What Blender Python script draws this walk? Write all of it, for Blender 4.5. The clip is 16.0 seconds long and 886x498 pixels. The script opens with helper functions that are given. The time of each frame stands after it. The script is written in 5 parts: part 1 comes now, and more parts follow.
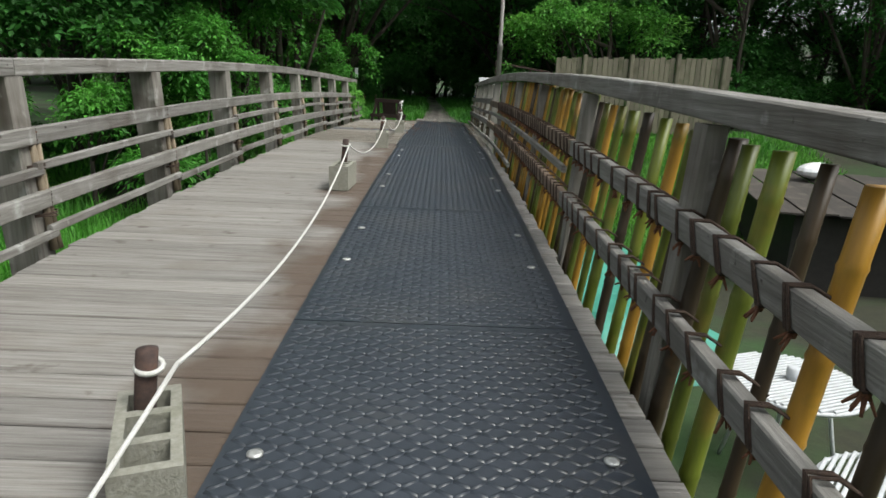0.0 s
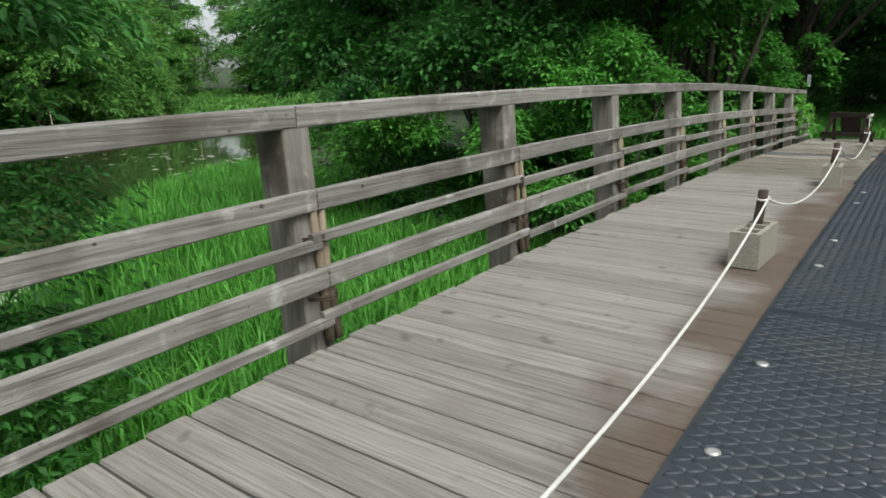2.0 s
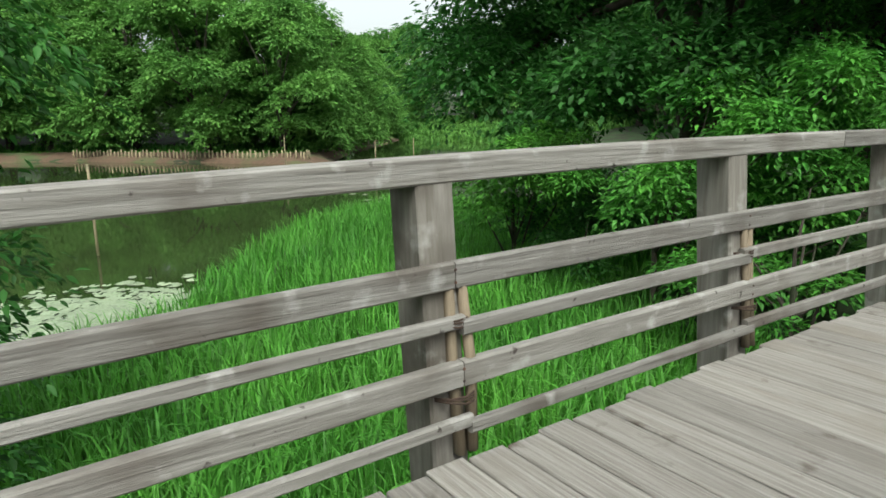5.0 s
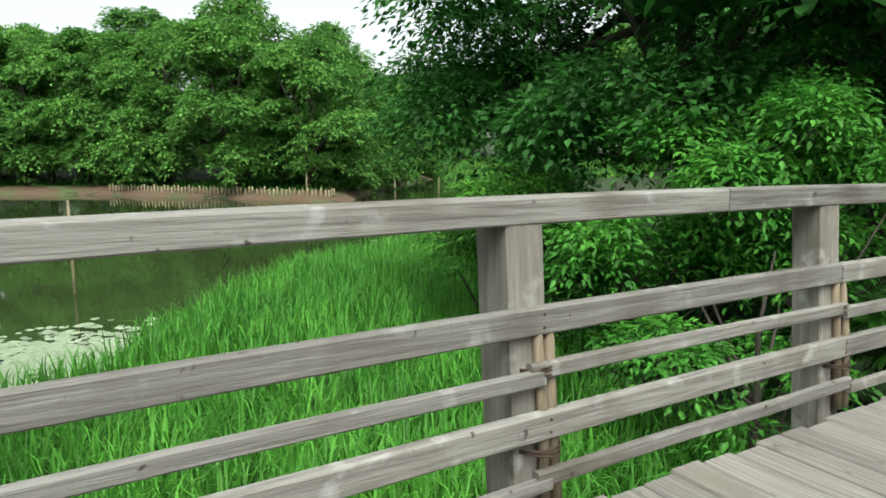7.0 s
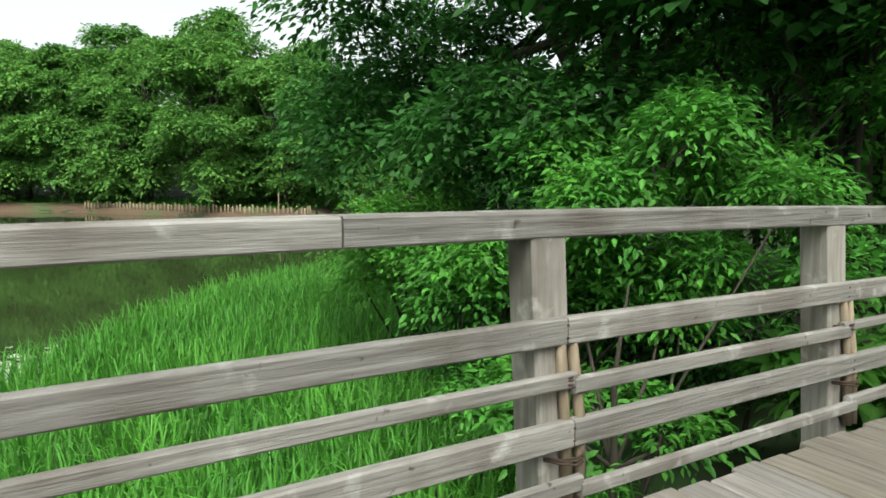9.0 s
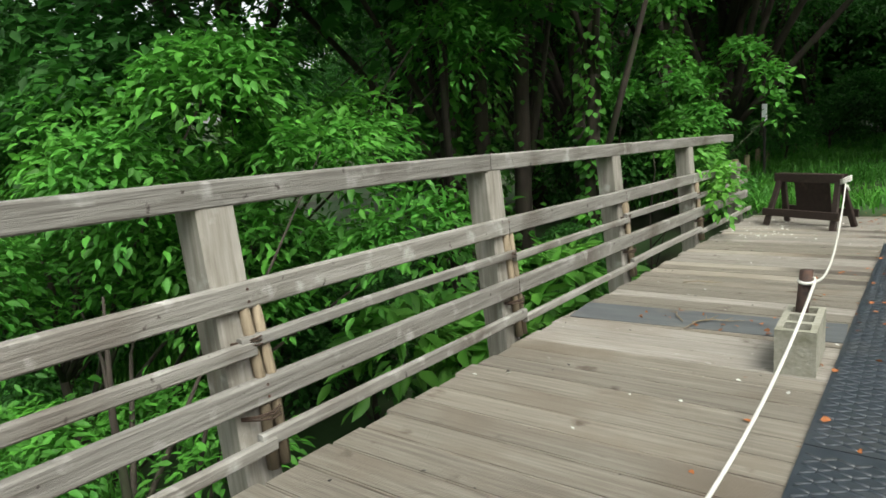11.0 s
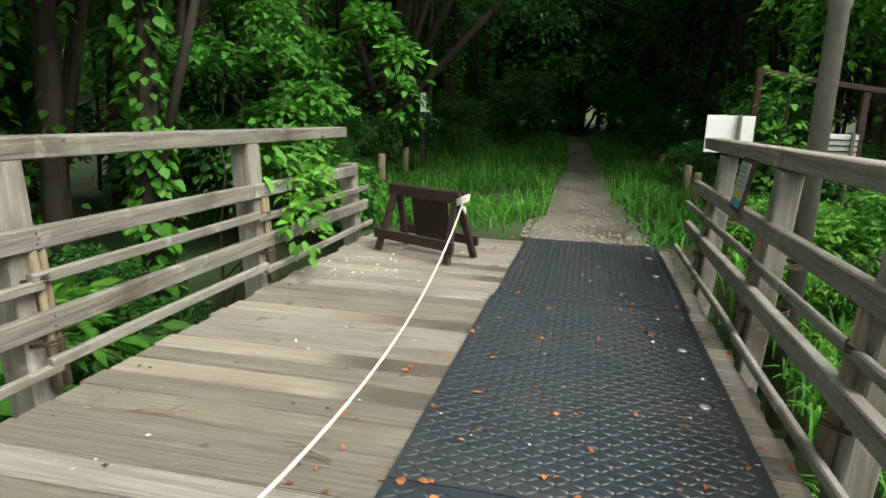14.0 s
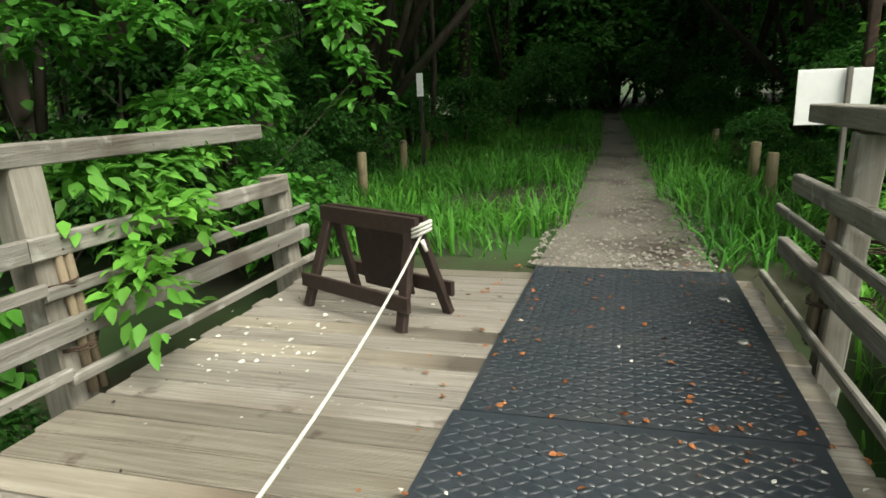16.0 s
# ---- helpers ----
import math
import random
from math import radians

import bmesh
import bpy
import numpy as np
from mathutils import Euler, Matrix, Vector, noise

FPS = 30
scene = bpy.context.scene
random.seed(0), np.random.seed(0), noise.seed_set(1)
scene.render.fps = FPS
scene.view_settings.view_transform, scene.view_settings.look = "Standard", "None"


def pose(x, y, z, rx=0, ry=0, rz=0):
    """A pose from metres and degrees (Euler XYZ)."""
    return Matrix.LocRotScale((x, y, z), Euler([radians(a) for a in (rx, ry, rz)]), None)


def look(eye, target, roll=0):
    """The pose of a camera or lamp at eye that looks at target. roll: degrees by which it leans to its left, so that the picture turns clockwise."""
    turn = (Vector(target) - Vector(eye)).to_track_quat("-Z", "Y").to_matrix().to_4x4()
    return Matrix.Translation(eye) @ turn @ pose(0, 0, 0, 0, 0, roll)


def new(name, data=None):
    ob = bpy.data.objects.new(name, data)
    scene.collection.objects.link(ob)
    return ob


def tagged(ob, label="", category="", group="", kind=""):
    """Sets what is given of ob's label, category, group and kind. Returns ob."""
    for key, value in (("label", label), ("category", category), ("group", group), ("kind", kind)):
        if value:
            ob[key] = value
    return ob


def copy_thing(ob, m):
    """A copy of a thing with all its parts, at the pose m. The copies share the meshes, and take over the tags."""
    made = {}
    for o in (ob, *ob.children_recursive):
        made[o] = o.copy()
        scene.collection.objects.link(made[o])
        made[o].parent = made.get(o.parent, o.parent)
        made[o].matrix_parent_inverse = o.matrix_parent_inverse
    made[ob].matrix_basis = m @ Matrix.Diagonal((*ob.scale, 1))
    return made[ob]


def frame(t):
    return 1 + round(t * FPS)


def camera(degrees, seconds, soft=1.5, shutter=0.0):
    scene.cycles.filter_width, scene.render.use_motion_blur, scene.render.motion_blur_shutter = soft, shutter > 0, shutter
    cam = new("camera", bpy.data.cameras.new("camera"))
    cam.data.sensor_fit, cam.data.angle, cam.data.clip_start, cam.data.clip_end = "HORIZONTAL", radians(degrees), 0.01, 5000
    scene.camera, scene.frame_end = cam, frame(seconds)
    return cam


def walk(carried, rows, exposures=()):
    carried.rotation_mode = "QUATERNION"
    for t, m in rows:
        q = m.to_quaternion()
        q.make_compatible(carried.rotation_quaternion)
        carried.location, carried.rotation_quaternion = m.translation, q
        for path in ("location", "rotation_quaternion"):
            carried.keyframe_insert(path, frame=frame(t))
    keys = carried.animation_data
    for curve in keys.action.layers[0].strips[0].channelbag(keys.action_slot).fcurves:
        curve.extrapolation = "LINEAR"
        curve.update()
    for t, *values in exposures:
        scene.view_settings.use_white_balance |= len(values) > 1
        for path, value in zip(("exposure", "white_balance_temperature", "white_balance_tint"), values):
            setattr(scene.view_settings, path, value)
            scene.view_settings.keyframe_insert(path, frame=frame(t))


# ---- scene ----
PATH = [
    (0, (-0.046, -0.148, 0.954), (-0.022, 1.785, 0.44), 2.4),
    (0.5, (-0.055, 0.239, 0.936), (-0.158, 2.159, 0.385), 1.9),
    (1, (-0.1, 0.598, 0.973), (-0.598, 2.456, 0.426), 1.3),
    (1.5, (-0.139, 0.983, 0.994), (-0.964, 2.742, 0.516), -1.6),
    (2, (-0.142, 1.354, 1.009), (-1.302, 2.91, 0.527), -1.4),
    (2.5, (-0.209, 1.722, 1.02), (-1.574, 3.132, 0.629), 1.0),
    (3, (-0.271, 2.085, 1.036), (-1.81, 3.324, 0.726), -1.2),
    (3.5, (-0.313, 2.464, 1.084), (-1.912, 3.604, 0.709), -2.6),
    (4, (-0.365, 2.878, 1.119), (-1.913, 4.063, 0.675), 0.1),
    (4.2, (-0.39, 3.01, 1.09), (-1.961, 4.171, 0.661), -0.5),
    (6.3, (-0.51, 4.533, 1.122), (-2.194, 5.558, 0.785), 1.0),
    (6.5, (-0.531, 4.684, 1.12), (-2.181, 5.787, 0.868), 1.8),
    (7, (-0.581, 5.054, 1.117), (-2.293, 6.052, 0.845), -0.1),
    (7.5, (-0.581, 5.41, 1.145), (-2.295, 6.405, 0.873), 0.5),
    (8, (-0.615, 5.785, 1.143), (-2.322, 6.776, 0.819), -0.3),
    (8.2, (-0.616, 5.934, 1.133), (-2.358, 6.883, 0.881), 0.2),
    (10.3, (-0.407, 7.607, 1.098), (-1.816, 9.004, 0.845), -2.6),
    (10.5, (-0.375, 7.794, 1.121), (-1.67, 9.296, 0.86), -2.2),
    (11, (-0.332, 8.234, 1.084), (-1.533, 9.793, 0.729), -4.5),
    (11.5, (-0.304, 8.69, 1.056), (-1.287, 10.393, 0.693), -2.5),
    (12, (-0.278, 9.115, 1.078), (-1.108, 10.901, 0.727), -1.2),
    (12.5, (-0.205, 9.503, 1.112), (-0.85, 11.352, 0.709), -0.8),
    (13, (-0.174, 9.932, 1.117), (-0.56, 11.848, 0.692), 0.9),
    (13.5, (-0.114, 10.314, 1.086), (-0.612, 12.205, 0.666), -0.7),
    (14, (-0.104, 10.688, 1.093), (-0.521, 12.589, 0.632), 1.6),
    (14.5, (-0.112, 11.161, 1.093), (-0.543, 13.031, 0.532), -0.2),
    (15, (-0.055, 11.586, 1.1), (-0.619, 13.423, 0.544), -0.5),
    (15.5, (-0.13, 12.056, 1.104), (-0.524, 13.929, 0.524), 0.1),
    (16, (-0.072, 12.509, 1.012), (-0.611, 14.369, 0.511), -2.4),
]
cam = camera(69.0, 16.0, 1.6)
walk(cam, [(t, look(eye, target, roll)) for t, eye, target, roll in PATH], [(0, 0.6, 6400, 6), (1.5, 0.5, 6400, 5), (3.5, 0.63, 6450, 3), (7, 0.95, 6500, 1), (11, 0.97, 6700, 3), (13, 1.1, 6900, 3), (16, 1.12, 7200, 2)])


def deck_z(y):
    """Height of the arched deck's top."""
    return .07 - .0035 * (y - 7) ** 2 if y < 11 else .014 - .028 * (y - 11)


# ---- sky and sun ----
world = bpy.data.worlds.new("sky")
scene.world = world
world.use_nodes = True
wn, wl = world.node_tree.nodes, world.node_tree.links
sky = wn.new("ShaderNodeTexSky")
sky.sky_type = "NISHITA"
sky.sun_disc = False
sky.sun_elevation, sky.sun_rotation = radians(58), radians(115)
sky.air_density, sky.dust_density = 1.0, 4.0
soft_sky = wn.new("ShaderNodeHueSaturation")
soft_sky.inputs["Saturation"].default_value = .22
wl.new(sky.outputs[0], soft_sky.inputs["Color"])
wl.new(soft_sky.outputs[0], wn["Background"].inputs[0])
wn["Background"].inputs[1].default_value = .15
lamp = bpy.data.lights.new("sun", "SUN")
lamp.energy, lamp.angle, lamp.color = 1.5, radians(28), (1, .97, .92)
sun = new("sun", lamp)
sun.matrix_world = look((34, -16, 60), (0, 0, 0))


# ---- materials ----
def material(name, base, rough=.7, spots=(), grain=None, bump=.3, vary=0., metal=0., island=False, spec=.5, translucent=0.):
    """base: two colours mixed by noise; grain: scale (x, y, z) of a stretched noise; vary: spread of brightness from piece to piece."""
    m = bpy.data.materials.new(name)
    m.use_nodes = True
    n, l = m.node_tree.nodes, m.node_tree.links
    b = n["Principled BSDF"]
    co = n.new("ShaderNodeTexCoord")
    mp = n.new("ShaderNodeMapping")
    shift = n.new("ShaderNodeVectorMath")
    shift.operation = "MULTIPLY_ADD"
    info = n.new("ShaderNodeObjectInfo")
    l.new(info.outputs["Random"], shift.inputs[0])
    shift.inputs[1].default_value = (37, 53, 71)
    l.new(co.outputs["Object"], shift.inputs[2])
    l.new(shift.outputs[0], mp.inputs[0])
    mp.inputs["Scale"].default_value = grain or (6, 6, 6)
    fine = n.new("ShaderNodeTexNoise")
    fine.inputs["Scale"].default_value, fine.inputs["Detail"].default_value = 1.0, 6
    fine.inputs["Roughness"].default_value = .65
    l.new(mp.outputs[0], fine.inputs[0])
    ramp = n.new("ShaderNodeMapRange")
    ramp.inputs["From Min"].default_value, ramp.inputs["From Max"].default_value = .3, .7
    l.new(fine.outputs[0], ramp.inputs[0])
    mix = n.new("ShaderNodeMix")
    mix.data_type = "RGBA"
    l.new(ramp.outputs[0], mix.inputs[0])
    mix.inputs[6].default_value, mix.inputs[7].default_value = (*base[0], 1), (*base[1], 1)
    col = mix.outputs[2]
    for scale, lo, hi, c in spots:
        big = n.new("ShaderNodeTexNoise")
        big.inputs["Scale"].default_value, big.inputs["Detail"].default_value = scale, 4
        l.new(shift.outputs[0], big.inputs[0])
        r = n.new("ShaderNodeMapRange")
        r.inputs["From Min"].default_value, r.inputs["From Max"].default_value = lo, hi
        l.new(big.outputs[0], r.inputs[0])
        k = n.new("ShaderNodeMix")
        k.data_type = "RGBA"
        l.new(r.outputs[0], k.inputs[0])
        l.new(col, k.inputs[6])
        k.inputs[7].default_value = (*c, 1)
        col = k.outputs[2]
    if vary:
        rnd = n.new("ShaderNodeNewGeometry") if island else n.new("ShaderNodeObjectInfo")
        out = rnd.outputs["Random Per Island"] if island else rnd.outputs["Random"]
        r = n.new("ShaderNodeMapRange")
        r.inputs["To Min"].default_value, r.inputs["To Max"].default_value = 1 - vary, 1 + vary
        l.new(out, r.inputs[0])
        hs = n.new("ShaderNodeHueSaturation")
        l.new(r.outputs[0], hs.inputs["Value"])
        l.new(col, hs.inputs["Color"])
        col = hs.outputs[0]
    l.new(col, b.inputs["Base Color"])
    b.inputs["Roughness"].default_value, b.inputs["Metallic"].default_value = rough, metal
    b.inputs["Specular IOR Level"].default_value = spec
    if bump:
        bp = n.new("ShaderNodeBump")
        bp.inputs["Strength"].default_value, bp.inputs["Distance"].default_value = bump, .01
        l.new(fine.outputs[0], bp.inputs["Height"])
        l.new(bp.outputs[0], b.inputs["Normal"])
    if translucent:
        tr = n.new("ShaderNodeBsdfTranslucent")
        l.new(col, tr.inputs[0])
        ms = n.new("ShaderNodeMixShader")
        ms.inputs[0].default_value = translucent
        l.new(b.outputs[0], ms.inputs[1])
        l.new(tr.outputs[0], ms.inputs[2])
        l.new(ms.outputs[0], n["Material Output"].inputs[0])
    return m


def ribbed(m, per_metre=900.0, strength=.9):
    """Adds fine ribs that run along x, as on anti-slip decking."""
    n, l = m.node_tree.nodes, m.node_tree.links
    b = n["Principled BSDF"]
    co = n.new("ShaderNodeTexCoord")
    w = n.new("ShaderNodeTexWave")
    w.bands_direction = "Y"
    w.inputs["Scale"].default_value = per_metre / 20
    w.inputs["Distortion"].default_value = .3
    l.new(co.outputs["Object"], w.inputs[0])
    bp = n.new("ShaderNodeBump")
    bp.inputs["Strength"].default_value, bp.inputs["Distance"].default_value = strength, .006
    l.new(w.outputs[1], bp.inputs["Height"])
    old = b.inputs["Normal"].links
    if old:
        l.new(old[0].from_socket, bp.inputs["Normal"])
    l.new(bp.outputs[0], b.inputs["Normal"])
    return m


M = {}
M["rail"] = material("weathered_rail_wood", ((.29, .28, .26), (.13, .12, .105)), .8, [(2.5, .52, .7, (.115, .10, .085)), (9, .6, .74, (.36, .355, .335)), (22, .68, .74, (.05, .04, .035))], (46, 2.0, 46), .9, .16)
M["rail_brown"] = material("brown_rail_wood", ((.24, .18, .13), (.13, .09, .065)), .8, [(4, .55, .7, (.09, .065, .05))], (30, 2.2, 30), .5, .2)
M["post"] = material("weathered_post_wood", ((.33, .31, .28), (.15, .135, .11)), .82, [(2.2, .52, .7, (.09, .075, .058)), (9, .6, .74, (.4, .39, .36))], (30, 30, 1.6), .7, .14)
M["stick"] = material("split_stick_wood", ((.28, .225, .155), (.13, .10, .065)), .8, [], (40, 40, 3), .5, .2)
M["plank"] = material("weathered_plank_wood", ((.33, .31, .28), (.15, .13, .11)), .72, [(1.6, .56, .74, (.19, .165, .14)), (7, .64, .74, (.10, .08, .065)), (19, .68, .76, (.42, .40, .37))], (2.4, 85, 85), 1.0, .15)
M["plank_ribbed"] = ribbed(material("ribbed_plank_wood", ((.34, .31, .26), (.18, .155, .125)), .72, [(1.6, .56, .74, (.21, .175, .135)), (6, .66, .76, (.12, .09, .07))], (2.2, 60, 60), .7, .14))
M["plank_stained"] = material("stained_plank_wood", ((.32, .305, .28), (.14, .125, .11)), .72, [(1.6, .56, .74, (.18, .16, .135)), (7, .64, .74, (.10, .08, .065))], (2.4, 85, 85), 1.0, .15)


def stain(m, x0, x1, colour):
    """A stain with a ragged edge on the railing side of the mat, from x0 to x1."""
    n, l = m.node_tree.nodes, m.node_tree.links
    b = n["Principled BSDF"]
    old = b.inputs["Base Color"].links[0].from_socket
    co, sep, t = n.new("ShaderNodeTexCoord"), n.new("ShaderNodeSeparateXYZ"), n.new("ShaderNodeTexNoise")
    geo = n.new("ShaderNodeNewGeometry")
    t.inputs["Scale"].default_value, t.inputs["Detail"].default_value = 2.0, 5
    l.new(geo.outputs["Position"], t.inputs[0])
    l.new(co.outputs["Object"], sep.inputs[0])
    a = n.new("ShaderNodeMath")
    a.operation = "MULTIPLY_ADD"
    a.inputs[1].default_value = 1.3
    l.new(t.outputs[0], a.inputs[0])
    l.new(sep.outputs[0], a.inputs[2])
    r = n.new("ShaderNodeMapRange")
    r.inputs["From Min"].default_value, r.inputs["From Max"].default_value = x0 + .68, x1 + .78
    r.inputs["To Max"].default_value = .85
    l.new(a.outputs[0], r.inputs[0])
    k = n.new("ShaderNodeMix")
    k.data_type = "RGBA"
    near = n.new("ShaderNodeMath")
    near.operation = "LESS_THAN"
    near.inputs[1].default_value = .2
    l.new(sep.outputs[0], near.inputs[0])
    both = n.new("ShaderNodeMath")
    both.operation = "MULTIPLY"
    l.new(r.outputs[0], both.inputs[0])
    l.new(near.outputs[0], both.inputs[1])
    l.new(both.outputs[0], k.inputs[0])
    l.new(old, k.inputs[6])
    k.inputs[7].default_value = (*colour, 1)
    l.new(k.outputs[2], b.inputs["Base Color"])


stain(M["plank_stained"], -.98, -.8, (.085, .055, .035))
M["plank_wet"] = material("damp_plank_wood", ((.35, .32, .27), (.2, .175, .14)), .6, [(.9, .5, .68, (.17, .135, .1))], (1.8, 30, 30), .6, .1)
stain(M["plank_wet"], -1.25, -.9, (.06, .05, .042))
M["plank_red"] = material("reddish_bare_plank", ((.27, .19, .13), (.17, .10, .07)), .75, [(3, .5, .7, (.33, .26, .18))], (2.0, 30, 30), .5, .2)
M["grey_board"] = material("grey_painted_board", ((.10, .11, .115), (.06, .065, .07)), .7, [(3, .55, .7, (.17, .15, .12))], (3, 16, 16), .3)
M["mat"] = material("black_plastic_mat", ((.02, .026, .034), (.038, .046, .058)), .32, [(2.2, .5, .75, (.05, .053, .056))], (14, 14, 14), .2, .1, spec=.6)
M["concrete"] = material("mossy_concrete", ((.34, .33, .28), (.22, .215, .17)), .9, [(5, .55, .75, (.14, .14, .09))], (60, 60, 60), .7, .1)
M["rust"] = material("rusted_steel", ((.07, .04, .03), (.03, .02, .018)), .8, [(8, .55, .7, (.13, .06, .035))], (40, 40, 40), .5, .1)
M["rope"] = material("white_rope", ((.75, .74, .70), (.55, .54, .5)), .8, [], (200, 200, 200), .6)
M["screw"] = material("zinc_washer", ((.62, .62, .6), (.4, .4, .38)), .4, [], (80, 80, 80), .2, metal=.6)
M["twine"] = material("dark_palm_twine", ((.075, .045, .03), (.03, .02, .015)), .9, [], (120, 120, 120), .6)
M["twine_end"] = material("frayed_red_twine", ((.22, .09, .045), (.1, .045, .025)), .9, [], (120, 120, 120), .6)
M["bamboo_yellow"] = material("yellow_bamboo", ((.4, .21, .025), (.25, .13, .018)), .45, [(5, .55, .7, (.12, .11, .02))], (20, 20, 3), .15, .25)
M["bamboo_green"] = material("green_bamboo", ((.15, .18, .02), (.075, .095, .012)), .45, [(5, .55, .72, (.2, .16, .03))], (20, 20, 3), .15, .3)
M["bamboo_dark"] = material("dark_aged_bamboo", ((.06, .04, .02), (.028, .019, .012)), .5, [(5, .6, .75, (.12, .07, .03))], (20, 20, 3), .2, .25)
M["dark_paint"] = material("dark_brown_painted_wood", ((.04, .024, .02), (.022, .014, .012)), .6, [(7, .62, .75, (.09, .06, .045))], (30, 30, 30), .4)
M["leaf"] = material("green_leaf", ((.06, .2, .035), (.028, .11, .022)), .55, [], (1.3, 1.3, 1.3), 0, .5, island=True, translucent=.45, spec=.3)
M["leaf_bright"] = material("bright_green_leaf", ((.105, .32, .04), (.05, .2, .03)), .55, [], (1.5, 1.5, 1.5), 0, .4, island=True, translucent=.4, spec=.3)
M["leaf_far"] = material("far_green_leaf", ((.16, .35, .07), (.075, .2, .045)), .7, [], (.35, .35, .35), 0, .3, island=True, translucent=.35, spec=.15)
M["reed"] = material("reed_blade", ((.13, .38, .05), (.07, .25, .035)), .55, [], (.6, .6, .6), 0, .4, island=True, translucent=.4, spec=.3)
M["bark"] = material("dark_bark", ((.07, .055, .042), (.03, .024, .019)), .9, [(3, .55, .7, (.045, .06, .025))], (14, 14, 3), 1.0, .2)
M["soil"] = material("dark_soil", ((.035, .036, .018), (.02, .022, .012)), .95, [(.6, .42, .58, (.028, .065, .016))], (7, 7, 7), 1.0)
M["gravel"] = material("gravel_path", ((.19, .175, .155), (.09, .08, .07)), .9, [(1.2, .5, .7, (.05, .04, .032))], (45, 45, 45), 1.0)
M["stone"] = material("pale_gravel_stone", ((.24, .225, .2), (.13, .12, .105)), .85, [], (60, 60, 60), .5, .35, island=True)
M["stake"] = material("pale_round_stake", ((.3, .25, .15), (.18, .15, .09)), .85, [(6, .55, .7, (.1, .1, .06))], (24, 24, 4), .5, .2)
M["pole"] = material("grey_painted_pole", ((.2, .185, .17), (.13, .12, .11)), .5, [(4, .58, .72, (.1, .07, .05))], (10, 10, 3), .2)
M["white"] = material("white_panel", ((.88, .89, .9), (.82, .83, .84)), .5, [(3, .6, .75, (.6, .6, .58))], (20, 20, 20), .1)
M["white_table"] = material("white_painted_slats", ((.6, .62, .64), (.5, .51, .52)), .45, [(6, .6, .75, (.45, .45, .44))], (20, 20, 20), .1)
M["blue"] = material("pale_blue_print", ((.12, .36, .55), (.09, .28, .45)), .5, [], (20, 20, 20), .0)
M["yellow"] = material("yellow_print", ((.6, .48, .06), (.5, .4, .05)), .5, [], (20, 20, 20), .0)
M["print"] = material("pale_grey_print", ((.5, .55, .55), (.42, .47, .45)), .4, [(18, .55, .65, (.3, .36, .36))], (20, 20, 20), .0)
M["teal"] = material("teal_tarpaulin", ((.06, .3, .22), (.045, .22, .165)), .5, [], (5, 5, 5), .5)
M["litter"] = material("fallen_orange_leaf", ((.38, .12, .03), (.2, .08, .03)), .8, [], (90, 90, 90), .2, .5, island=True)
M["petal"] = material("fallen_white_petal", ((.7, .7, .66), (.55, .55, .5)), .8, [], (90, 90, 90), .1, .2, island=True)
M["lily"] = material("water_lily_pad", ((.30, .36, .24), (.18, .25, .13)), .4, [], (9, 9, 9), .2, .3, island=True)
M["fence"] = material("grey_fence_boards", ((.2, .18, .13), (.13, .12, .08)), .85, [(3, .55, .7, (.09, .09, .05))], (20, 20, 2), .4, .2)
M["shed"] = material("dark_shed_wood", ((.035, .03, .026), (.02, .018, .016)), .85, [], (9, 9, 9), .4)
M["shed_roof"] = material("dark_weathered_roof_boards", ((.06, .05, .042), (.035, .03, .025)), .85, [(3, .55, .7, (.09, .075, .06))], (20, 2, 20), .5, .25)
M["leaf_pale"] = material("pale_green_leaf", ((.15, .38, .055), (.075, .25, .04)), .55, [], (1.5, 1.5, 1.5), 0, .4, island=True, translucent=.45, spec=.3)
M["mud"] = material("brown_shore_mud", ((.13, .08, .05), (.08, .05, .032)), .9, [(.4, .5, .7, (.06, .1, .03))], (3, 3, 3), .6)


def water_material():
    m = bpy.data.materials.new("dark_pond_water")
    m.use_nodes = True
    n, l = m.node_tree.nodes, m.node_tree.links
    b = n["Principled BSDF"]
    b.inputs["Base Color"].default_value = (.03, .048, .016, 1)
    b.inputs["Roughness"].default_value = .04
    b.inputs["IOR"].default_value = 1.33
    t = n.new("ShaderNodeTexNoise")
    t.inputs["Scale"].default_value, t.inputs["Detail"].default_value = 3.0, 3
    bp = n.new("ShaderNodeBump")
    bp.inputs["Strength"].default_value, bp.inputs["Distance"].default_value = .06, .03
    l.new(t.outputs[0], bp.inputs["Height"])
    l.new(bp.outputs[0], b.inputs["Normal"])
    return m


M["water"] = water_material()


# ---- mesh helpers ----
def part(name, bm, mat, parent=None, label="", kind=""):
    """Links a bmesh, or a mesh, as one object under a thing."""
    if isinstance(bm, bmesh.types.BMesh):
        me = bpy.data.meshes.new(name)
        bmesh.ops.recalc_face_normals(bm, faces=bm.faces)
        bm.to_mesh(me)
        bm.free()
    else:
        me = bm
    if mat and not me.materials:
        me.materials.append(mat)
    ob = new(name, me)
    ob.parent = parent
    return tagged(ob, label, kind=kind)


def thing(name, label, category, at=(0, 0, 0), turn=0, group="", kind=""):
    ob = new(name)
    ob.matrix_world = pose(*at, 0, 0, turn)
    return tagged(ob, label, category, group, kind)


